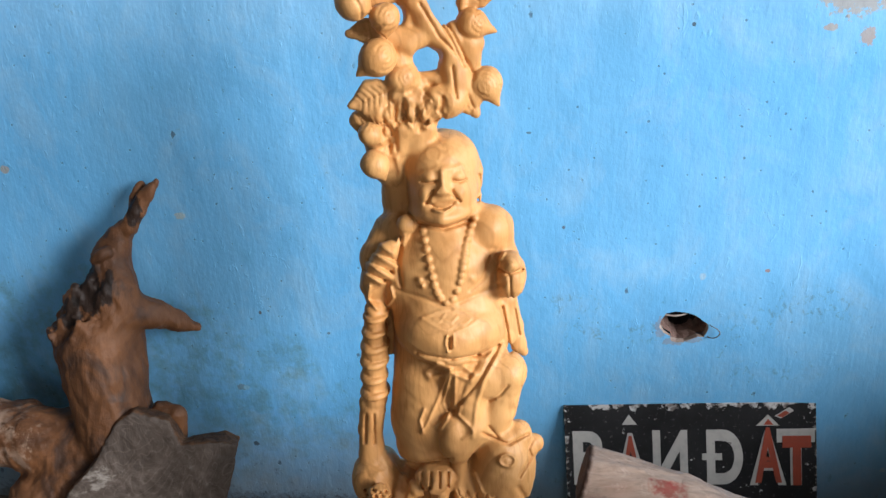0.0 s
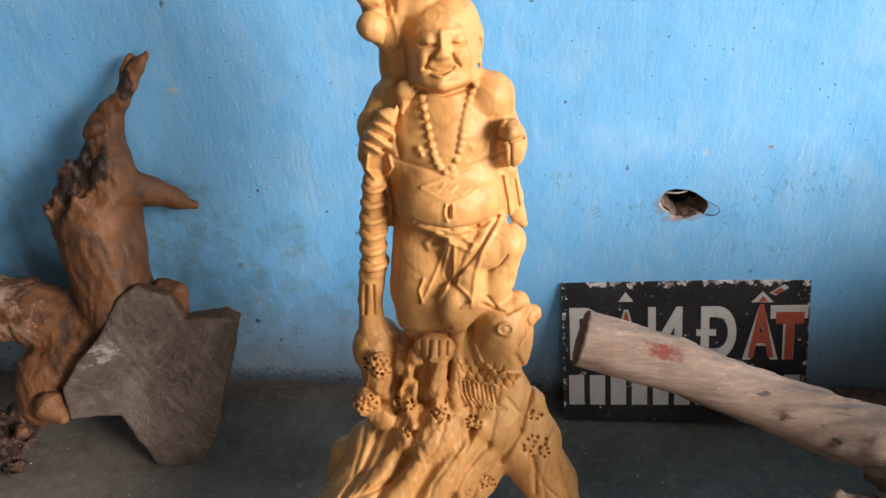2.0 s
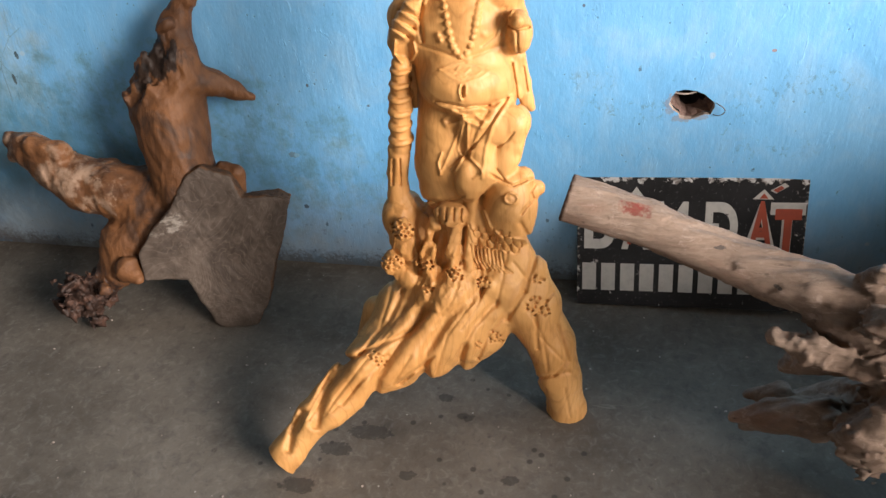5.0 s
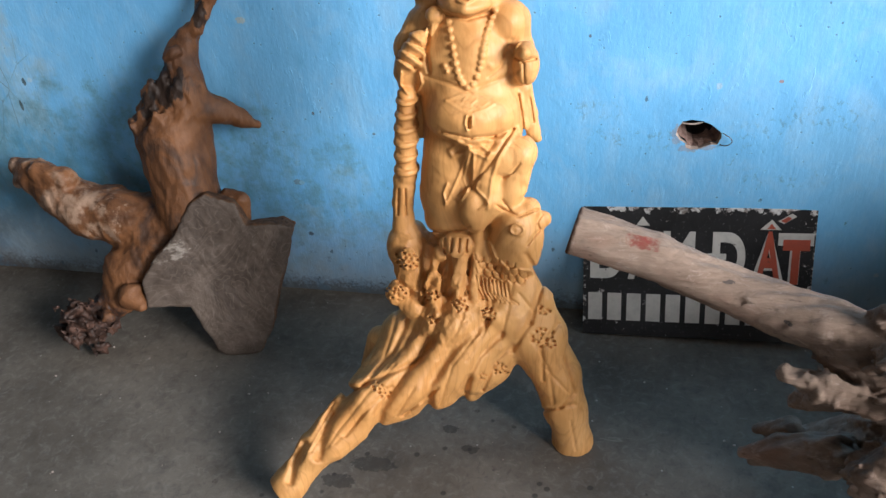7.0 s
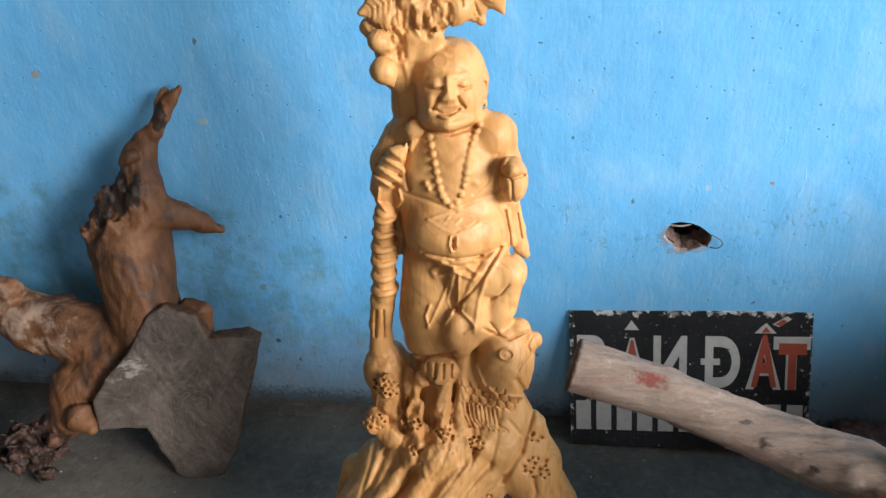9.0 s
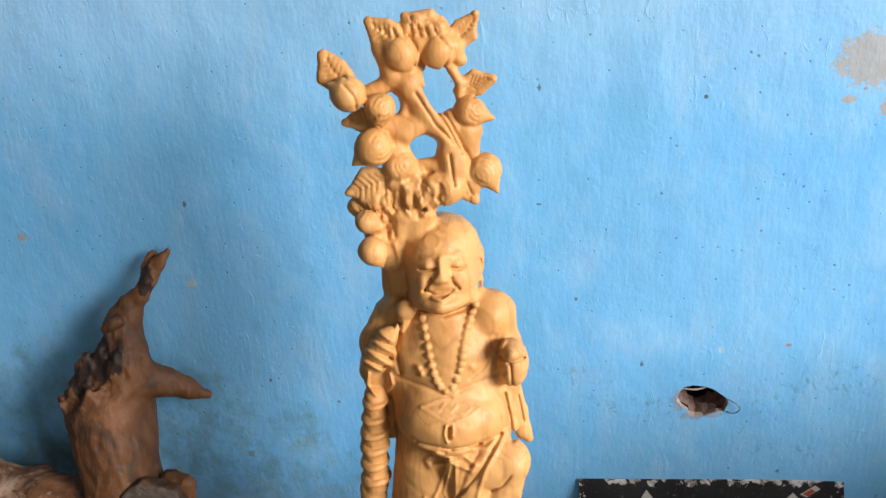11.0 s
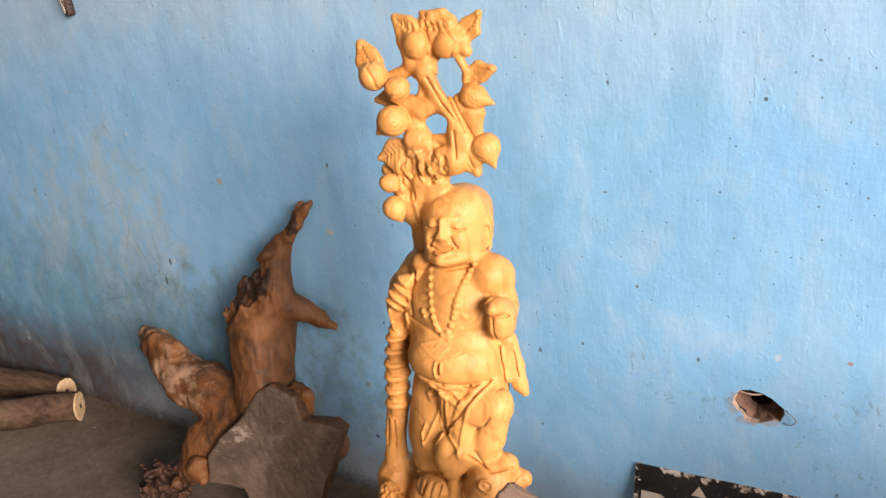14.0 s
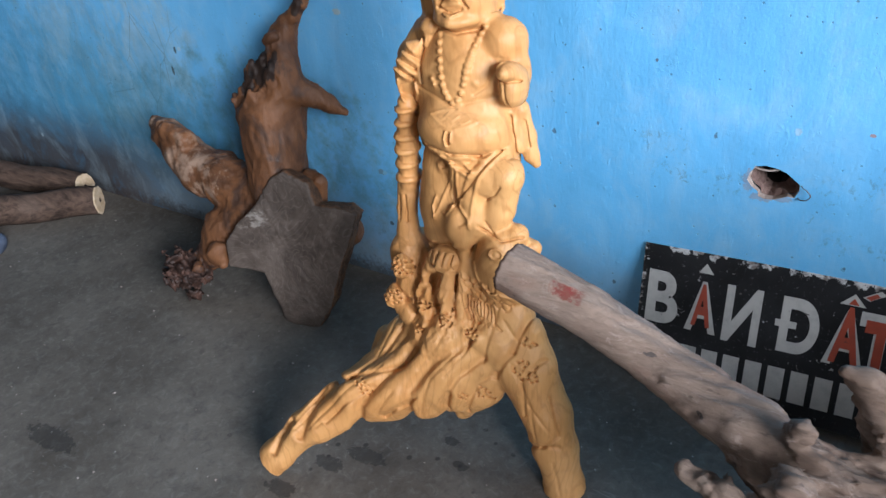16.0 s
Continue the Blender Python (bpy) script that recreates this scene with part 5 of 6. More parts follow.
clay.limb([(-0.010, 1.495, 1.146), (0.020, 1.500, 1.138)], [0.0138, 0.0235], 0.006)
clay.limb([(0.037, 1.500, 1.352), (0.048, 1.502, 1.319), (0.066, 1.506, 1.308)], [0.0130, 0.0149, 0.0167], 0.006)
clay.limb([(0.071, 1.507, 1.302), (0.091, 1.512, 1.264), (0.112, 1.516, 1.232), (0.124, 1.519, 1.190), (0.119, 1.515, 1.158)], [0.0204, 0.0214, 0.0223, 0.0224, 0.0207], 0.006)
clay.limb([(0.042, 1.501, 1.216), (0.045, 1.502, 1.168)], [0.0172, 0.0251], 0.006)
clay.limb([(0.088, 1.511, 1.355), (0.127, 1.520, 1.350), (0.139, 1.522, 1.332)], [0.0182, 0.0180, 0.0108], 0.006)
clay.limb([(0.065, 1.506, 1.377), (0.084, 1.510, 1.383), (0.111, 1.516, 1.376)], [0.0110, 0.0154, 0.0162], 0.006)
clay.pierce(0.134, 1.303, 0.0210, 0.0271, 1.40, 1.60)
clay.pierce(0.107, 1.230, 0.0225, 0.0144, 1.40, 1.60)
clay.pierce(0.072, 1.289, 0.0090, 0.0144, 1.40, 1.60)
clay.peach((-0.008, 1.460, 1.301), 0.0258, (-0.032, 1.454, 1.317))
clay.peach((0.031, 1.468, 1.278), 0.0220, (0.034, 1.469, 1.250))
clay.peach((0.019, 1.466, 1.226), 0.0278, (-0.012, 1.459, 1.203))
clay.peach((0.047, 1.497, 1.188), 0.0255, (0.054, 1.498, 1.206))
clay.peach((0.063, 1.500, 1.347), 0.0254, (0.038, 1.495, 1.379))
clay.peach((0.111, 1.511, 1.345), 0.0257, (0.130, 1.515, 1.372))
clay.peach((0.146, 1.519, 1.261), 0.0233, (0.181, 1.527, 1.247))
clay.peach((0.164, 1.523, 1.176), 0.0244, (0.183, 1.517, 1.142))
clay.peach((-0.002, 1.470, 1.116), 0.0185, (-0.014, 1.468, 1.122))
clay.peach((-0.001, 1.475, 1.068), 0.0233, (0.013, 1.475, 1.042))
clay.leaf((-0.041, 1.482, 1.348), (-0.034, 1.484, 1.329), (-0.014, 1.488, 1.308))
clay.leaf((0.025, 1.497, 1.388), (0.038, 1.500, 1.374), (0.061, 1.505, 1.365))
clay.leaf((0.159, 1.527, 1.386), (0.149, 1.525, 1.370), (0.132, 1.521, 1.356))
clay.leaf((0.176, 1.531, 1.302), (0.159, 1.527, 1.300), (0.140, 1.523, 1.292))
clay.leaf((-0.027, 1.490, 1.155), (-0.001, 1.493, 1.164), (0.024, 1.497, 1.172))
clay.leaf((0.074, 1.508, 1.391), (0.084, 1.510, 1.377), (0.101, 1.514, 1.372))
clay.leaf((0.111, 1.516, 1.376), (0.098, 1.513, 1.385), (0.081, 1.509, 1.389))
clay.leaf((0.147, 1.516, 1.136), (0.138, 1.517, 1.149), (0.132, 1.519, 1.163))
clay.leaf((-0.020, 1.487, 1.258), (-0.003, 1.491, 1.258), (0.011, 1.494, 1.263))
clay.leaf((-0.022, 1.495, 1.136), (-0.009, 1.499, 1.121), (0.019, 1.501, 1.128))
clay.limb([(0.131, 1.521, 1.350)], [0.0144], 0.008)
clay.limb([(0.082, 1.520, 1.363), (0.079, 1.519, 1.327)], [0.0202, 0.0130], 0.005)
clay.limb([(-0.029, 1.506, 1.128), (-0.005, 1.512, 1.104), (0.005, 1.515, 1.054)], [0.0140, 0.0160, 0.0161], 0.006)
# engraved rings on the peaches, veins of the leaves, bark
clay.swirl(0.046, 1.283, 0.005, -2.4)
clay.swirl(0.046, 1.283, 0.011, -2.4)
clay.swirl(0.046, 1.283, 0.017, -2.4)
clay.swirl(0.072, 1.203, 0.005, -1.2)
clay.swirl(0.072, 1.203, 0.011, -1.2)
clay.swirl(0.072, 1.203, 0.017, -1.2)
clay.swirl(0.182, 1.277, 0.005, -0.6)
clay.swirl(0.182, 1.277, 0.011, -0.6)
clay.swirl(0.182, 1.277, 0.017, -0.6)
clay.swirl(0.187, 1.193, 0.005, -0.6)
clay.swirl(0.187, 1.193, 0.011, -0.6)
clay.swirl(0.187, 1.193, 0.017, -0.6)
clay.swirl(0.036, 1.231, 0.005, -2.4)
clay.swirl(0.036, 1.231, 0.011, -2.4)
clay.swirl(0.036, 1.231, 0.017, -2.4)
clay.relief([(-0.011, 1.314), (0.000, 1.298), (0.004, 1.284)], 0.0022, -0.0039, 1.56)
clay.relief([(0.097, 1.375), (0.105, 1.358), (0.099, 1.336)], 0.0021, -0.0039, 1.56)
clay.relief([(0.138, 1.370), (0.151, 1.354), (0.141, 1.333)], 0.0021, -0.0039, 1.56)
clay.relief([(0.097, 1.301), (0.122, 1.258), (0.144, 1.234)], 0.0021, -0.0046, 1.55)
clay.relief([(0.107, 1.311), (0.132, 1.269), (0.157, 1.217)], 0.0021, -0.0046, 1.55)
clay.relief([(0.139, 1.216), (0.141, 1.172)], 0.0021, -0.0046, 1.55)
clay.relief([(0.051, 1.126), (0.053, 1.099)], 0.0022, -0.0046, 1.55)
clay.relief([(0.098, 1.180), (0.105, 1.168)], 0.0022, -0.0046, 1.55)
clay.relief([(0.133, 1.285), (0.150, 1.248), (0.171, 1.210)], 0.0021, -0.0046, 1.55)
clay.relief([(0.093, 1.175), (0.095, 1.148)], 0.0022, -0.0046, 1.55)
clay.relief([(0.064, 1.384), (0.067, 1.374)], 0.0021, -0.0032, 1.56)
clay.relief([(0.075, 1.385), (0.078, 1.374)], 0.0021, -0.0032, 1.56)
clay.relief([(0.087, 1.388), (0.090, 1.374)], 0.0021, -0.0032, 1.56)
clay.relief([(0.099, 1.389), (0.102, 1.374)], 0.0021, -0.0032, 1.56)
clay.relief([(0.110, 1.387), (0.113, 1.373)], 0.0021, -0.0032, 1.56)
clay.relief([(0.120, 1.385), (0.123, 1.374)], 0.0021, -0.0032, 1.56)
clay.relief([(0.131, 1.384), (0.135, 1.374)], 0.0021, -0.0032, 1.56)
gen = random.Random(3)
clay.carve_from((0.301, 0.300, 1.408), 1.45)
for _ in range(60):
    x, z = gen.uniform(0.024, 0.115), gen.uniform(1.060, 1.160)
    if x > 0.040 and z < 1.140:
        continue
    clay.relief([(x, z + gen.uniform(0.010, 0.024)), (x + gen.uniform(-0.006, 0.006), z), (x + gen.uniform(-0.009, 0.004), z - gen.uniform(0.006, 0.02))], gen.uniform(0.0018, 0.0036), gen.choice((-0.0045, -0.0035, 0.0030)), 1.56)
clay.speckle(0.0030, 55, (1, 1, 0.6), True, (0.075, 1.480, 1.150, 0.045))
clay.speckle(0.0014)
clay.speckle(0.0022, 60, (1, 1, 0.5), True, (0.02, 1.41, 0.43, 0.15))
clay.plane_cut((0, 0, 0.0), (0, 0, -1))
statue = clay.skin("wooden_statue", CARVED, STATUE)
tagged(statue, "carved yellow wood statue under a peach tree on root legs", "statue")


def under(parent, ob, label=""):
    ob.parent = parent
    ob.matrix_parent_inverse = Matrix.Translation(parent.location).inverted()
    return tagged(ob, label) if label else ob


# ---- the upright root that leans on the wall ----
root = tagged(new("root_stump"), "gnarled orange root stump with a grey sawn face", "tree root")
root.location = (-0.75, 1.70, 0.0)
clay = Clay((-1.36, 1.42, -0.02), (-0.36, 1.96, 0.96), 0.004)
clay.limb([(-0.728, 1.770, 0.361), (-0.742, 1.800, 0.494), (-0.753, 1.820, 0.578), (-0.709, 1.830, 0.686), (-0.705, 1.860, 0.751), (-0.665, 1.875, 0.810)], [0.0888, 0.0895, 0.0967, 0.0607, 0.0425, 0.0256], 0.015)
clay.limb([(-0.796, 1.800, 0.647), (-0.750, 1.820, 0.705), (-0.718, 1.840, 0.747)], [0.0222, 0.0192, 0.0136], 0.008)
clay.limb([(-0.819, 1.790, 0.599), (-0.789, 1.790, 0.561)], [0.0225, 0.0283], 0.010)
clay.limb([(-0.692, 1.830, 0.635), (-0.633, 1.860, 0.610), (-0.590, 1.885, 0.581), (-0.560, 1.900, 0.554)], [0.0587, 0.0312, 0.0202, 0.0160], 0.014)
clay.limb([(-0.786, 1.790, 0.662), (-0.760, 1.800, 0.708)], [0.0200, 0.0140], 0.004)
clay.limb([(-0.716, 1.815, 0.762), (-0.690, 1.820, 0.778)], [0.0170, 0.0190], 0.005)
clay.cut_limb([(-0.772, 1.735, 0.640), (-0.744, 1.745, 0.682), (-0.712, 1.770, 0.725), (-0.686, 1.800, 0.752)], [0.0200, 0.0270, 0.0200, 0.0100], 0.005)
clay.limb([(-0.650, 1.868, 0.815), (-0.632, 1.880, 0.850), (-0.606, 1.893, 0.885), (-0.584, 1.902, 0.910)], [0.0215, 0.0180, 0.0140, 0.0095], 0.006)
clay.limb([(-0.640, 1.888, 0.850), (-0.642, 1.903, 0.875), (-0.630, 1.912, 0.900)], [0.0150, 0.0135, 0.0095], 0.005)
clay.limb([(-0.809, 1.770, 0.306), (-0.917, 1.750, 0.337), (-1.023, 1.750, 0.358), (-1.102, 1.760, 0.400), (-1.175, 1.775, 0.445), (-1.228, 1.785, 0.465)], [0.0925, 0.0736, 0.0709, 0.0617, 0.0463, 0.0217], 0.014)
clay.limb([(-1.171, 1.760, 0.449), (-1.224, 1.770, 0.424)], [0.0337, 0.0187], 0.006)
clay.limb([(-0.964, 1.790, 0.374), (-0.910, 1.790, 0.323)], [0.0403, 0.0406], 0.012)
clay.limb([(-0.619, 1.785, 0.399), (-0.583, 1.780, 0.398), (-0.592, 1.780, 0.336)], [0.0322, 0.0247, 0.0300], 0.008)
clay.limb([(-0.820, 1.740, 0.269), (-0.895, 1.690, 0.213), (-0.928, 1.640, 0.150), (-0.997, 1.600, 0.106)], [0.0848, 0.0742, 0.0464, 0.0621], 0.014)
clay.limb([(-0.851, 1.600, 0.187), (-0.822, 1.580, 0.177)], [0.0419, 0.0208], 0.008)
clay.limb([(-1.015, 1.600, 0.088)], [0.0640], 0.010)
gen = random.Random(12)
for _ in range(26):
    a, b = gen.uniform(2.6, 6.6), gen.uniform(-0.5, 1.2)
    c = Vector((-1.010 + 0.062 * math.cos(a) * math.cos(b), 1.600 + 0.062 * math.sin(a) * math.cos(b), 0.092 + 0.066 * math.sin(b)))
    e = c + Vector((gen.uniform(-0.03, 0.03), gen.uniform(-0.012, 0.012), gen.uniform(-0.03, 0.03)))
    clay.limb([tuple(c), tuple(e)], [gen.uniform(0.013, 0.024), gen.uniform(0.009, 0.018)], 0.012)
for _ in range(9):
    a, b = gen.uniform(3.4, 6.0), gen.uniform(-0.2, 0.9)
    c = Vector((-1.010 + 0.078 * math.cos(a) * math.cos(b), 1.600 + 0.078 * math.sin(a) * math.cos(b), 0.092 + 0.078 * math.sin(b)))
    clay.cut_limb([tuple(c), tuple(c + Vector((gen.uniform(-0.03, 0.03), 0.0, gen.uniform(-0.03, 0.03))))], [0.0130, 0.0090], 0.003)
clay.limb([(-1.055, 1.600, 0.139)], [0.0278], 0.006)
clay.limb([(-0.981, 1.575, 0.028)], [0.0313], 0.006)
clay.limb([(-1.093, 1.580, 0.072)], [0.0282], 0.005)
clay.limb([(-0.924, 1.560, 0.144)], [0.0240], 0.005)
clay.limb([(-0.773, 1.775, 0.254), (-0.658, 1.795, 0.245), (-0.529, 1.805, 0.237)], [0.0800, 0.0620, 0.0450], 0.012)
clay.cut_limb([(-1.205, 1.705, 0.462), (-1.185, 1.712, 0.452)], [0.0170, 0.0130], 0.004)
clay.limb([(-1.130, 1.745, 0.470), (-1.060, 1.750, 0.455)], [0.0300, 0.0340], 0.010)
clay.speckle(0.0032, 20, (1, 1, 0.55))
clay.speckle(0.0013, 60, (1, 1, 0.35), True)
clay.speckle(0.008, 52, (1, 1, 1), True, (-1.02, 1.58, 0.08, 0.13))
clay.speckle(0.006, 40, (1, 1, 0.5), True, (-0.79, 1.80, 0.68, 0.13))
clay.plane_cut((0, 0, 0.0), (0, 0, -1))
clay.plane_cut((0, WALL_Y - 0.004, 0.0), (0, 1, 0))
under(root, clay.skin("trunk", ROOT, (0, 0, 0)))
clay = Clay((-0.92, 1.45, -0.02), (-0.36, 1.90, 0.52), 0.004)
clay.prism((-0.659, 1.669, 0.192), (0.965, 0.263, -0.000), (-0.056, 0.207, 0.977), [(0.026, 0.254), (-0.019, 0.228), (-0.049, 0.160), (-0.123, 0.097), (-0.165, 0.045), (-0.163, -0.028), (-0.056, -0.038), (-0.039, -0.109), (-0.002, -0.188), (0.054, -0.205), (0.100, -0.187), (0.140, -0.126), (0.182, 0.006), (0.236, 0.151), (0.207, 0.164), (0.113, 0.161), (0.092, 0.223)], 0.055, 0.01)
clay.prism((-0.664, 1.689, 0.187), (0.965, 0.263, -0.000), (-0.056, 0.207, 0.977), [(-0.02, 0.20), (-0.12, 0.07), (-0.14, 0.0), (-0.02, -0.02), (0.01, -0.16), (0.08, -0.17), (0.15, 0.0), (0.19, 0.13), (0.09, 0.14)], 0.075, 0.02)
clay.cut_limb([(-0.460, 1.089, 0.060), (-0.489, 1.197, 0.568)], [0.5500, 0.5500], 0.012)
clay.speckle(0.002, 24)
clay.speckle(0.0008, 70, (1, 1, 1), True)
clay.plane_cut((0, 0, 0.0), (0, 0, -1))
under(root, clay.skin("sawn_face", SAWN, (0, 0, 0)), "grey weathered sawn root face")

# ---- the pale driftwood whose trunk reaches towards the statue ----
drift = tagged(new("driftwood_log"), "pale weathered driftwood log with a ragged root end", "driftwood")
drift.location = (0.95, 1.20, 0.0)
clay = Clay((0.24, 0.60, -0.02), (1.62, 1.50, 0.80), 0.004)
clay.limb([(0.298, 1.255, 0.691), (0.431, 1.247, 0.652), (0.545, 1.236, 0.608), (0.620, 1.214, 0.592), (0.698, 1.180, 0.582), (0.768, 1.150, 0.572), (0.857, 1.130, 0.548)], [0.0405, 0.0408, 0.0405, 0.0425, 0.0480, 0.0590, 0.0720], 0.008)
clay.limb([(0.751, 1.150, 0.622), (0.758, 1.150, 0.662), (0.758, 1.130, 0.658)], [0.0252, 0.0165, 0.0179], 0.006)
clay.limb([(0.755, 1.090, 0.607), (0.763, 1.060, 0.638)], [0.0325, 0.0265], 0.008)
clay.limb([(0.641, 1.150, 0.508), (0.675, 1.120, 0.520), (0.727, 1.100, 0.525), (0.785, 1.080, 0.531), (0.848, 1.080, 0.525)], [0.0126, 0.0175, 0.0239, 0.0283, 0.0331], 0.008)
clay.limb([(0.715, 1.155, 0.550), (0.779, 1.120, 0.528)], [0.0400, 0.0500], 0.014)
clay.limb([(0.632, 1.118, 0.540), (0.690, 1.110, 0.530), (0.752, 1.095, 0.512)], [0.0190, 0.0330, 0.0360], 0.010)
clay.limb([(0.665, 1.120, 0.526), (0.770, 1.105, 0.500)], [0.0280, 0.0340], 0.012)
clay.limb([(0.800, 1.065, 0.360), (0.770, 1.060, 0.405), (0.830, 1.075, 0.480)], [0.0260, 0.0420, 0.0480], 0.010)
clay.limb([(0.782, 1.042, 0.330), (0.797, 1.050, 0.372)], [0.0120, 0.0240], 0.008)
clay.limb([(0.635, 1.300, 0.176), (0.700, 1.290, 0.200), (0.790, 1.260, 0.240)], [0.0140, 0.0340, 0.0480], 0.008)
clay.limb([(0.700, 1.270, 0.347), (0.726, 1.240, 0.390), (0.804, 1.200, 0.421)], [0.0206, 0.0297, 0.0378], 0.008)
clay.limb([(0.674, 1.360, 0.097), (0.725, 1.360, 0.131), (0.823, 1.340, 0.178), (0.908, 1.280, 0.285)], [0.0166, 0.0396, 0.0561, 0.0724], 0.010)
clay.limb([(0.678, 1.400, 0.143), (0.728, 1.360, 0.188)], [0.0119, 0.0274], 0.008)
clay.limb([(0.812, 1.160, 0.294), (0.871, 1.140, 0.363), (0.928, 1.140, 0.439)], [0.0506, 0.0695, 0.0888], 0.012)
clay.limb([(0.779, 1.160, 0.318), (0.841, 1.150, 0.258), (0.849, 1.150, 0.215)], [0.0193, 0.0176, 0.0080], 0.006)
clay.limb([(0.871, 1.200, 0.569), (0.840, 1.220, 0.639), (0.806, 1.220, 0.679), (0.783, 1.220, 0.693)], [0.0526, 0.0328, 0.0221, 0.0119], 0.010)
clay.limb([(0.923, 1.200, 0.431), (0.976, 1.200, 0.484)], [0.1112, 0.1169], 0.020)
clay.limb([(0.952, 1.250, 0.305), (1.019, 1.220, 0.153)], [0.0803, 0.0728], 0.020)
clay.limb([(0.98, 1.22, 0.42), (1.15, 1.24, 0.40), (1.27, 1.26, 0.30)], [0.17, 0.15, 0.09], 0.03)
clay.limb([(1.10, 1.25, 0.30), (1.20, 1.20, 0.05)], [0.10, 0.08], 0.03)
clay.limb([(1.02, 1.25, 0.50), (1.12, 1.30, 0.66), (1.18, 1.33, 0.74)], [0.10, 0.06, 0.035], 0.03)
# unseen limbs further right, added to throw shade on the floor
clay.limb([(1.12, 1.18, 0.38), (1.30, 0.95, 0.42), (1.46, 0.76, 0.50)], [0.14, 0.12, 0.08], 0.03)
clay.limb([(1.30, 0.95, 0.35), (1.38, 0.86, 0.06)], [0.10, 0.07], 0.03)
clay.speckle(0.0012, 22, (0.5, 1, 1))
clay.speckle(0.0016, 85, (0.13, 1, 1), True)
clay.speckle(0.006, 45, (0.5, 1, 1), True, (0.80, 1.12, 0.62, 0.13))
clay.speckle(0.004, 45, (0.5, 1, 1), True, (0.72, 1.14, 0.50, 0.11))
clay.speckle(0.007, 46, (0.35, 1, 1), True, (0.92, 1.12, 0.36, 0.30))
clay.speckle(0.0022, 75, (1.4, 1, 0.35), True, (0.69, 1.10, 0.52, 0.085))
clay.speckle(0.004, 70, (1.2, 1, 0.5), True, (0.79, 1.05, 0.40, 0.10))
clay.plane_cut((0.300, 1.255, 0.69), (-0.96, 0.1, 0.25))
clay.plane_cut((0, 0, 0.0), (0, 0, -1))
under(drift, clay.skin("trunk", PALE, (0, 0, 0)))

# ---- the sign that leans on the wall ----
sign = tagged(new("painted_sign"), "black metal sign with white and red letters against the wall", "sign")
u = Vector((1.0, 0.012, 0.038)).normalized()
v = (Vector((-0.02, 0.100, 0.330)) - u * u.dot(Vector((-0.02, 0.100, 0.330)))).normalized()
w = u.cross(v)
m = Matrix((u, v, w)).transposed().to_4x4()
m.translation = Vector((0.303, 1.833, 0.003)) + u * 0.28
sign.matrix_world = m
bm = bmesh.new()
box(bm, (-0.28, 0, -0.003), (0.28, 0.35, 0.0))
bmesh.ops.bevel(bm, geom=list(bm.verts) + list(bm.edges), offset=0.001, segments=1, affect="EDGES")
part("plate", bm, BLACK, sign)


def letter(text, x0, x1, y0, y1, material, flip=False, z=0.0006, bold=0.032):
    """A letter of the built-in font, stretched to its place on the sign."""
    font = bpy.data.curves.new("letter", "FONT")
    font.body, font.offset, font.extrude = text, bold, 0.01
    ob = bpy.data.objects.new("letter", font)
    scene.collection.objects.link(ob)
    bpy.context.view_layer.update()
    data = bpy.data.meshes.new_from_object(ob.evaluated_get(bpy.context.evaluated_depsgraph_get()))
    bpy.data.objects.remove(ob)
    xs, ys = [p.co.x for p in data.vertices], [p.co.y for p in data.vertices]
    for p in data.vertices:
        a, b = (p.co.x - min(xs)) / (max(xs) - min(xs)), (p.co.y - min(ys)) / (max(ys) - min(ys))
        p.co = (x0 + ((1 - a) if flip else a) * (x1 - x0), y0 + b * (y1 - y0), z + (0.0003 if p.co.z > 0 else -0.0003))
    data.name = "letter"
    data.materials.clear()
    data.materials.append(material)
    made = new("letter", data)
    made.parent = sign
    return made


def stroke(points, material, z, name="accent"):
    bm = bmesh.new()
    rings(bm, [[(x, y, z - 0.0003) for x, y in points], [(x, y, z + 0.0003) for x, y in points]])
    bm.faces.new([bm.verts.new((x, y, z + 0.0003)) for x, y in points])
    part(name, bm, material, sign)


LOW, TOP = 0.158, 0.288
letter("B", -0.262, -0.186, LOW, TOP, WHITE)
letter("A", -0.166, -0.094, LOW, TOP - 0.006, WHITE)
letter("A", -0.152, -0.108, LOW + 0.014, TOP - 0.012, RED, z=0.0016)
letter("N", -0.080, -0.002, LOW - 0.006, TOP, WHITE, True)
letter("D", 0.040, 0.120, LOW, TOP, WHITE)
stroke([(0.030, 0.216), (0.074, 0.216), (0.074, 0.232), (0.030, 0.232)], WHITE, 0.0009, "crossbar")
letter("A", 0.134, 0.214, LOW - 0.002, TOP - 0.004, WHITE)
letter("A", 0.146, 0.204, LOW + 0.004, TOP + 0.004, RED, z=0.0016)
letter("T", 0.194, 0.276, LOW - 0.002, TOP, WHITE, bold=0.05)
letter("T", 0.206, 0.268, LOW - 0.002, TOP - 0.016, RED, z=0.0016, bold=0.05)
stroke([(-0.148, 0.302), (-0.114, 0.302), (-0.132, 0.326)], WHITE, 0.0009)
stroke([(0.150, 0.296), (0.200, 0.296), (0.176, 0.322)], WHITE, 0.0009)
stroke([(0.166, 0.298), (0.187, 0.298), (0.176, 0.312)], RED, 0.0016)
stroke([(0.190, 0.318), (0.204, 0.312), (0.232, 0.330), (0.222, 0.338)], WHITE, 0.0009)
stroke([(0.196, 0.319), (0.206, 0.314), (0.222, 0.325), (0.214, 0.331)], RED, 0.0016)
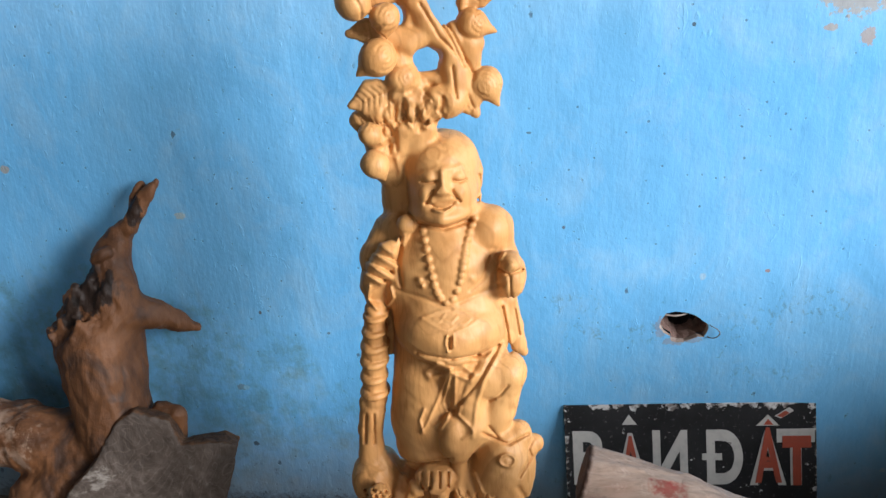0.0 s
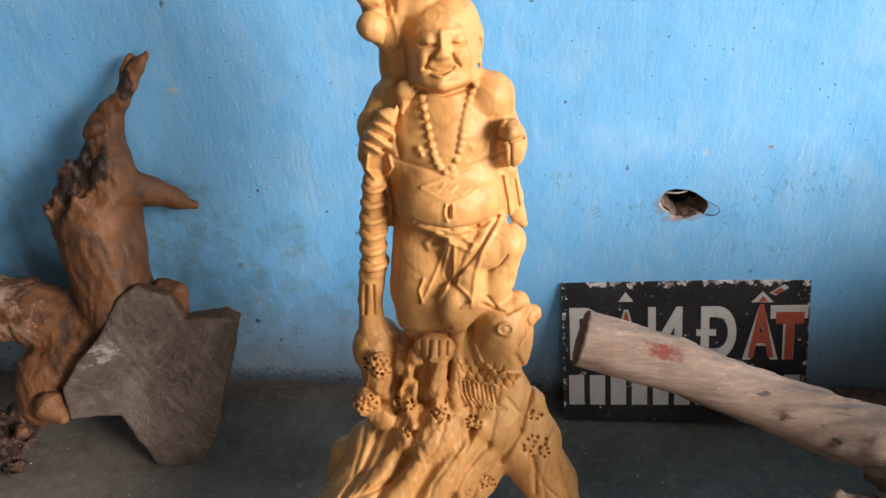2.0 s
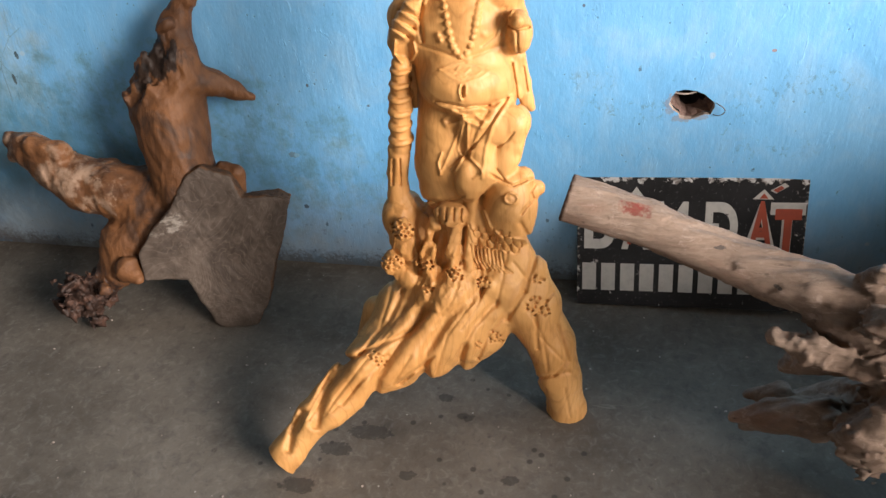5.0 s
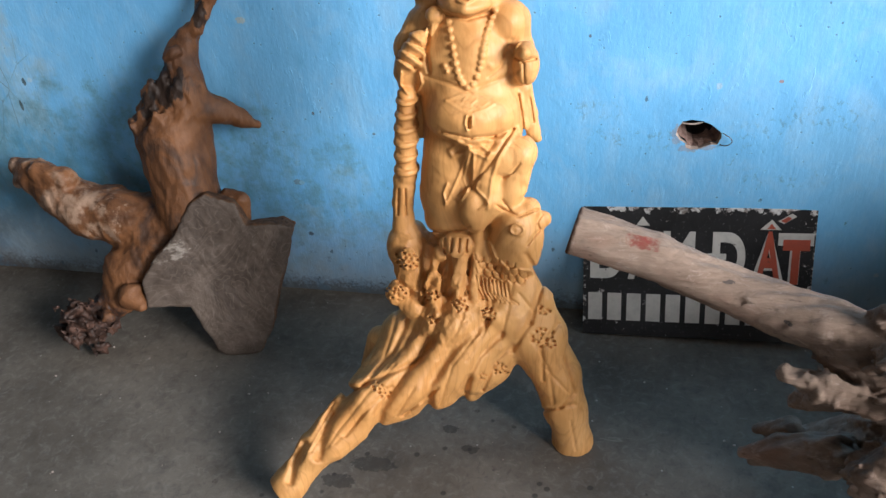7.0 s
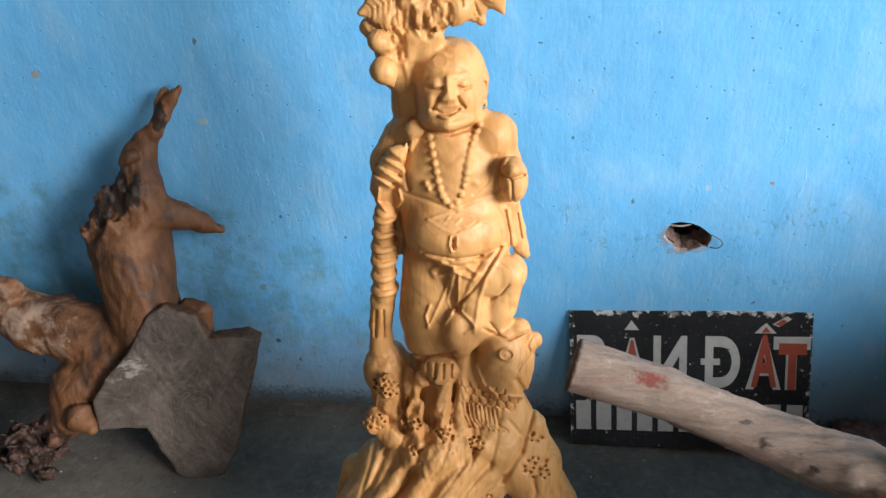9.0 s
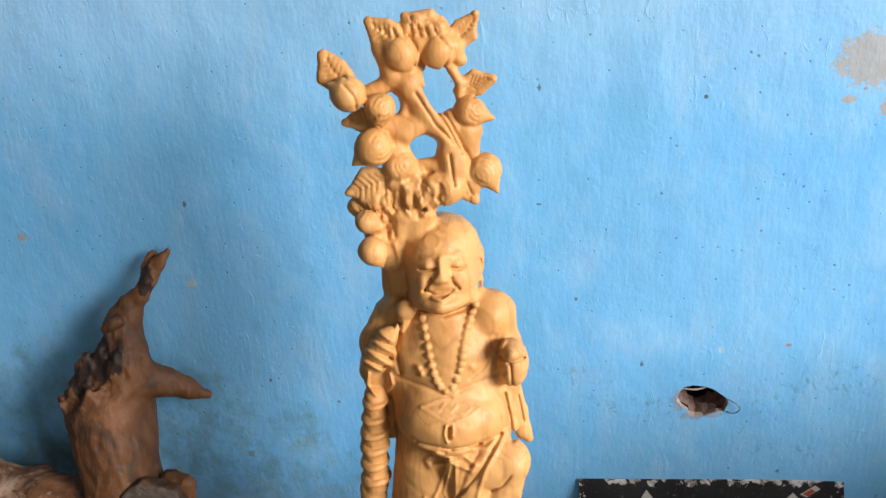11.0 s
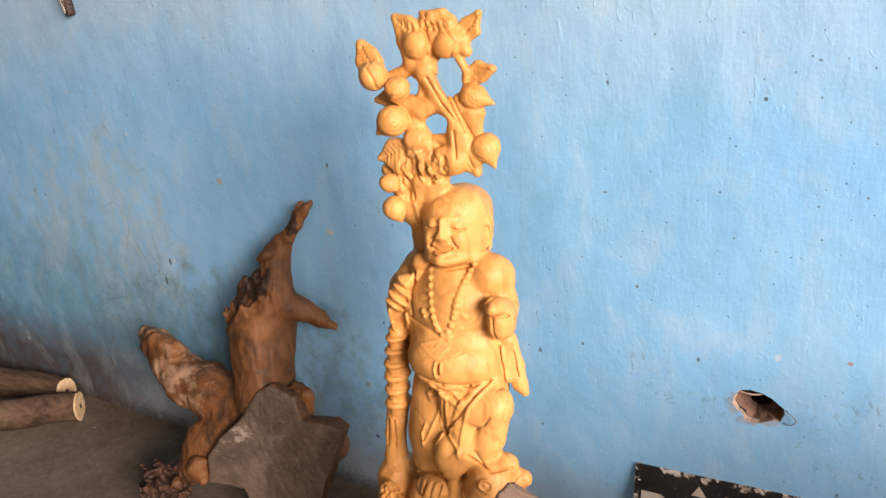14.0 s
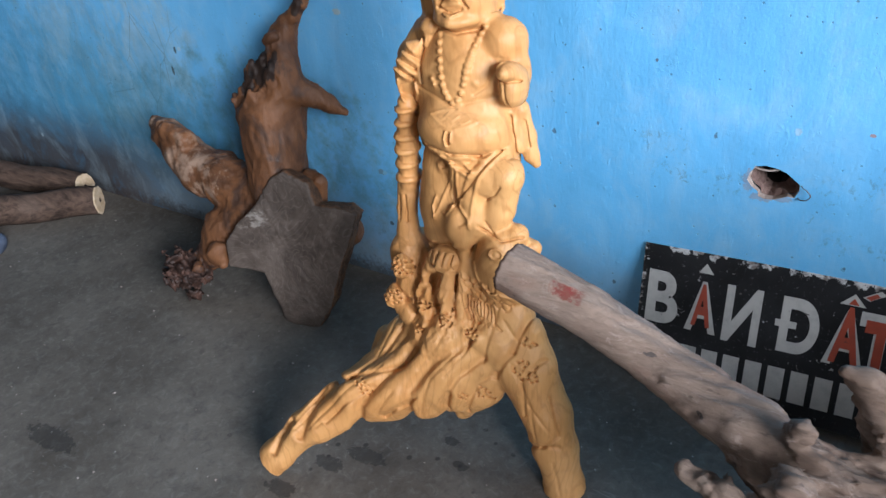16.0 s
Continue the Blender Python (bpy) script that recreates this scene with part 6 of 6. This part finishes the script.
# the lower row, as plain bars
for i in range(11):
    x = -0.266 + i * 0.0495
    stroke([(x, 0.042), (x + 0.036, 0.042), (x + 0.036, 0.118), (x, 0.118)], WHITE, 0.0009, "bar")



# ---- stacked cut logs by the foot of the wall ----
def cut_log(a, b, r, label, seed):
    a, b = Vector(a), Vector(b)
    ob = tagged(new("cut_log"), label, "log", "logs stacked by the wall")
    ob.location = (b.x, b.y, 0)
    gen = random.Random(seed)
    way = (b - a).normalized()
    u = way.cross(Vector((0, 0, 1))).normalized()
    v = u.cross(way)
    lump = [gen.uniform(-0.05, 0.05) for _ in range(28)]
    loops = []
    for i in range(31):
        c = a.lerp(b, i / 30) + v * 0.004 * math.sin(i * 0.3 + seed)
        loop = []
        for k in range(28):
            t = 2 * math.pi * k / 28
            q = r * (1 + lump[k] + 0.035 * noise.noise((i * 0.35, k * 0.8, seed)) - 0.08 * i / 30)
            loop.append(c + q * (u * math.cos(t) + v * math.sin(t)) - Vector(ob.location))
        loops.append(loop)
    bm = bmesh.new()
    rings(bm, loops)
    part("bark", bm, BARK, ob, smooth=True)
    bm = bmesh.new()
    mid = sum(loops[-1], Vector()) / 28
    rows = rings(bm, [loops[-1], [mid + (p - mid) * 0.93 + way * 0.004 for p in loops[-1]], [mid + (p - mid) * 0.35 + way * 0.005 for p in loops[-1]]])
    bm.faces.new(rows[-1])
    part("cut_end", bm, END, ob, "pale freshly cut end grain")
    bm = bmesh.new()
    pith = [mid + (p - mid) * 0.16 + way * 0.0065 for p in loops[-1]]
    rows = rings(bm, [pith, [p - way * 0.004 for p in pith]])
    bm.faces.new(rows[0])
    part("pith", bm, BARK, ob)
    bm = bmesh.new()
    bm.faces.new([bm.verts.new(p) for p in loops[0]])
    part("far_end", bm, END, ob)
    return ob


cut_log((-2.07, 1.575, 0.062), (-1.765, 1.815, 0.058), 0.058, "brown bark log with a pale cut end on the floor", 1)
cut_log((-2.34, 1.79, 0.060), (-1.93, 1.872, 0.056), 0.054, "thin brown log lying behind against the wall", 2)

# ---- stone by the logs and a brick at the foot of the wall ----
bm = bmesh.new()
bmesh.ops.create_icosphere(bm, subdivisions=4, radius=0.06)
for v in bm.verts:
    v.co += v.co.normalized() * 0.010 * noise.noise(v.co * 22)
    v.co.z = max(v.co.z * 0.75, -0.038)
stone = tagged(new("stone", mesh_of("stone", bm, STONE, True)), "rounded blue grey stone on the concrete floor", "stone")
stone.location = (-1.90, 1.44, 0.038)
bm = bmesh.new()
box(bm, (-0.09, -0.05, 0), (0.09, 0.035, 0.055))
bmesh.ops.bevel(bm, geom=list(bm.edges), offset=0.005, segments=2, affect="EDGES")
bmesh.ops.subdivide_edges(bm, edges=list(bm.edges), cuts=3, use_grid_fill=True)
for v in bm.verts:
    v.co += 0.003 * Vector(noise.noise_vector(v.co * 30))
    v.co.z = max(v.co.z, 0)
brick = tagged(new("loose_brick", mesh_of("loose_brick", bm, BRICK)), "dusty reddish brick lying at the foot of the wall", "brick")
brick.location = (1.03, 1.895, 0.0)

# ---- cord that hangs on the wall ----
cord = tagged(new("hanging_cord"), "dark braided cord looped over a nail on the wall", "cord")
cord.location = (-1.475, WALL_Y, 1.425)
for points in ([(-0.075, -0.020, 0.62), (-0.03, -0.018, 0.35), (0.0, -0.016, 0.15), (0.012, -0.016, 0.0)], [(-0.075, -0.024, 0.62), (-0.06, -0.02, 0.35), (-0.03, -0.018, 0.16), (0.004, -0.02, 0.04), (0.012, -0.016, 0.0)]):
    line = arc(points, 26)
    for phase in (0, 2.1, 4.2):
        bm = bmesh.new()
        tube(bm, [p + Vector((0.0075 * math.cos(i * 0.8 + phase), 0.0075 * math.sin(i * 0.8 + phase), 0)) for i, p in enumerate(line)], 0.0078, 7)
        part("strand", bm, RUBBER, cord, smooth=True)
    for i in range(2, len(line) - 2, 2):
        bm = bmesh.new()
        p = line[i] + Vector((-0.003, -0.0155, 0))
        tube(bm, [p, p + Vector((0.0045, -0.001, 0.007))], 0.0014, 5)
        part("stitch", bm, THREAD, cord)
bm = bmesh.new()
tube(bm, [(-0.075, 0.004, 0.625), (-0.075, -0.045, 0.632)], 0.003, 8)
part("nail", bm, STEEL, cord)

# ---- grit and crumbs scattered over the floor ----
gen = random.Random(21)
bm = bmesh.new()
for _ in range(170):
    x, y, r = gen.uniform(-2.1, 0.9), gen.uniform(0.75, 1.90), gen.choice((0.0010, 0.0014, 0.0020, 0.0028))
    for p in bmesh.ops.create_icosphere(bm, subdivisions=1, radius=r)["verts"]:
        p.co = Vector((x + p.co.x * gen.uniform(0.8, 1.5), y + p.co.y * gen.uniform(0.8, 1.4), max(p.co.z * 0.7 + 0.5 * r, 0.0)))
grit = tagged(new("floor_grit", mesh_of("floor_grit", bm, CRUST)), "pale grit and plaster crumbs scattered over the concrete floor", "grit", kind="stuff")
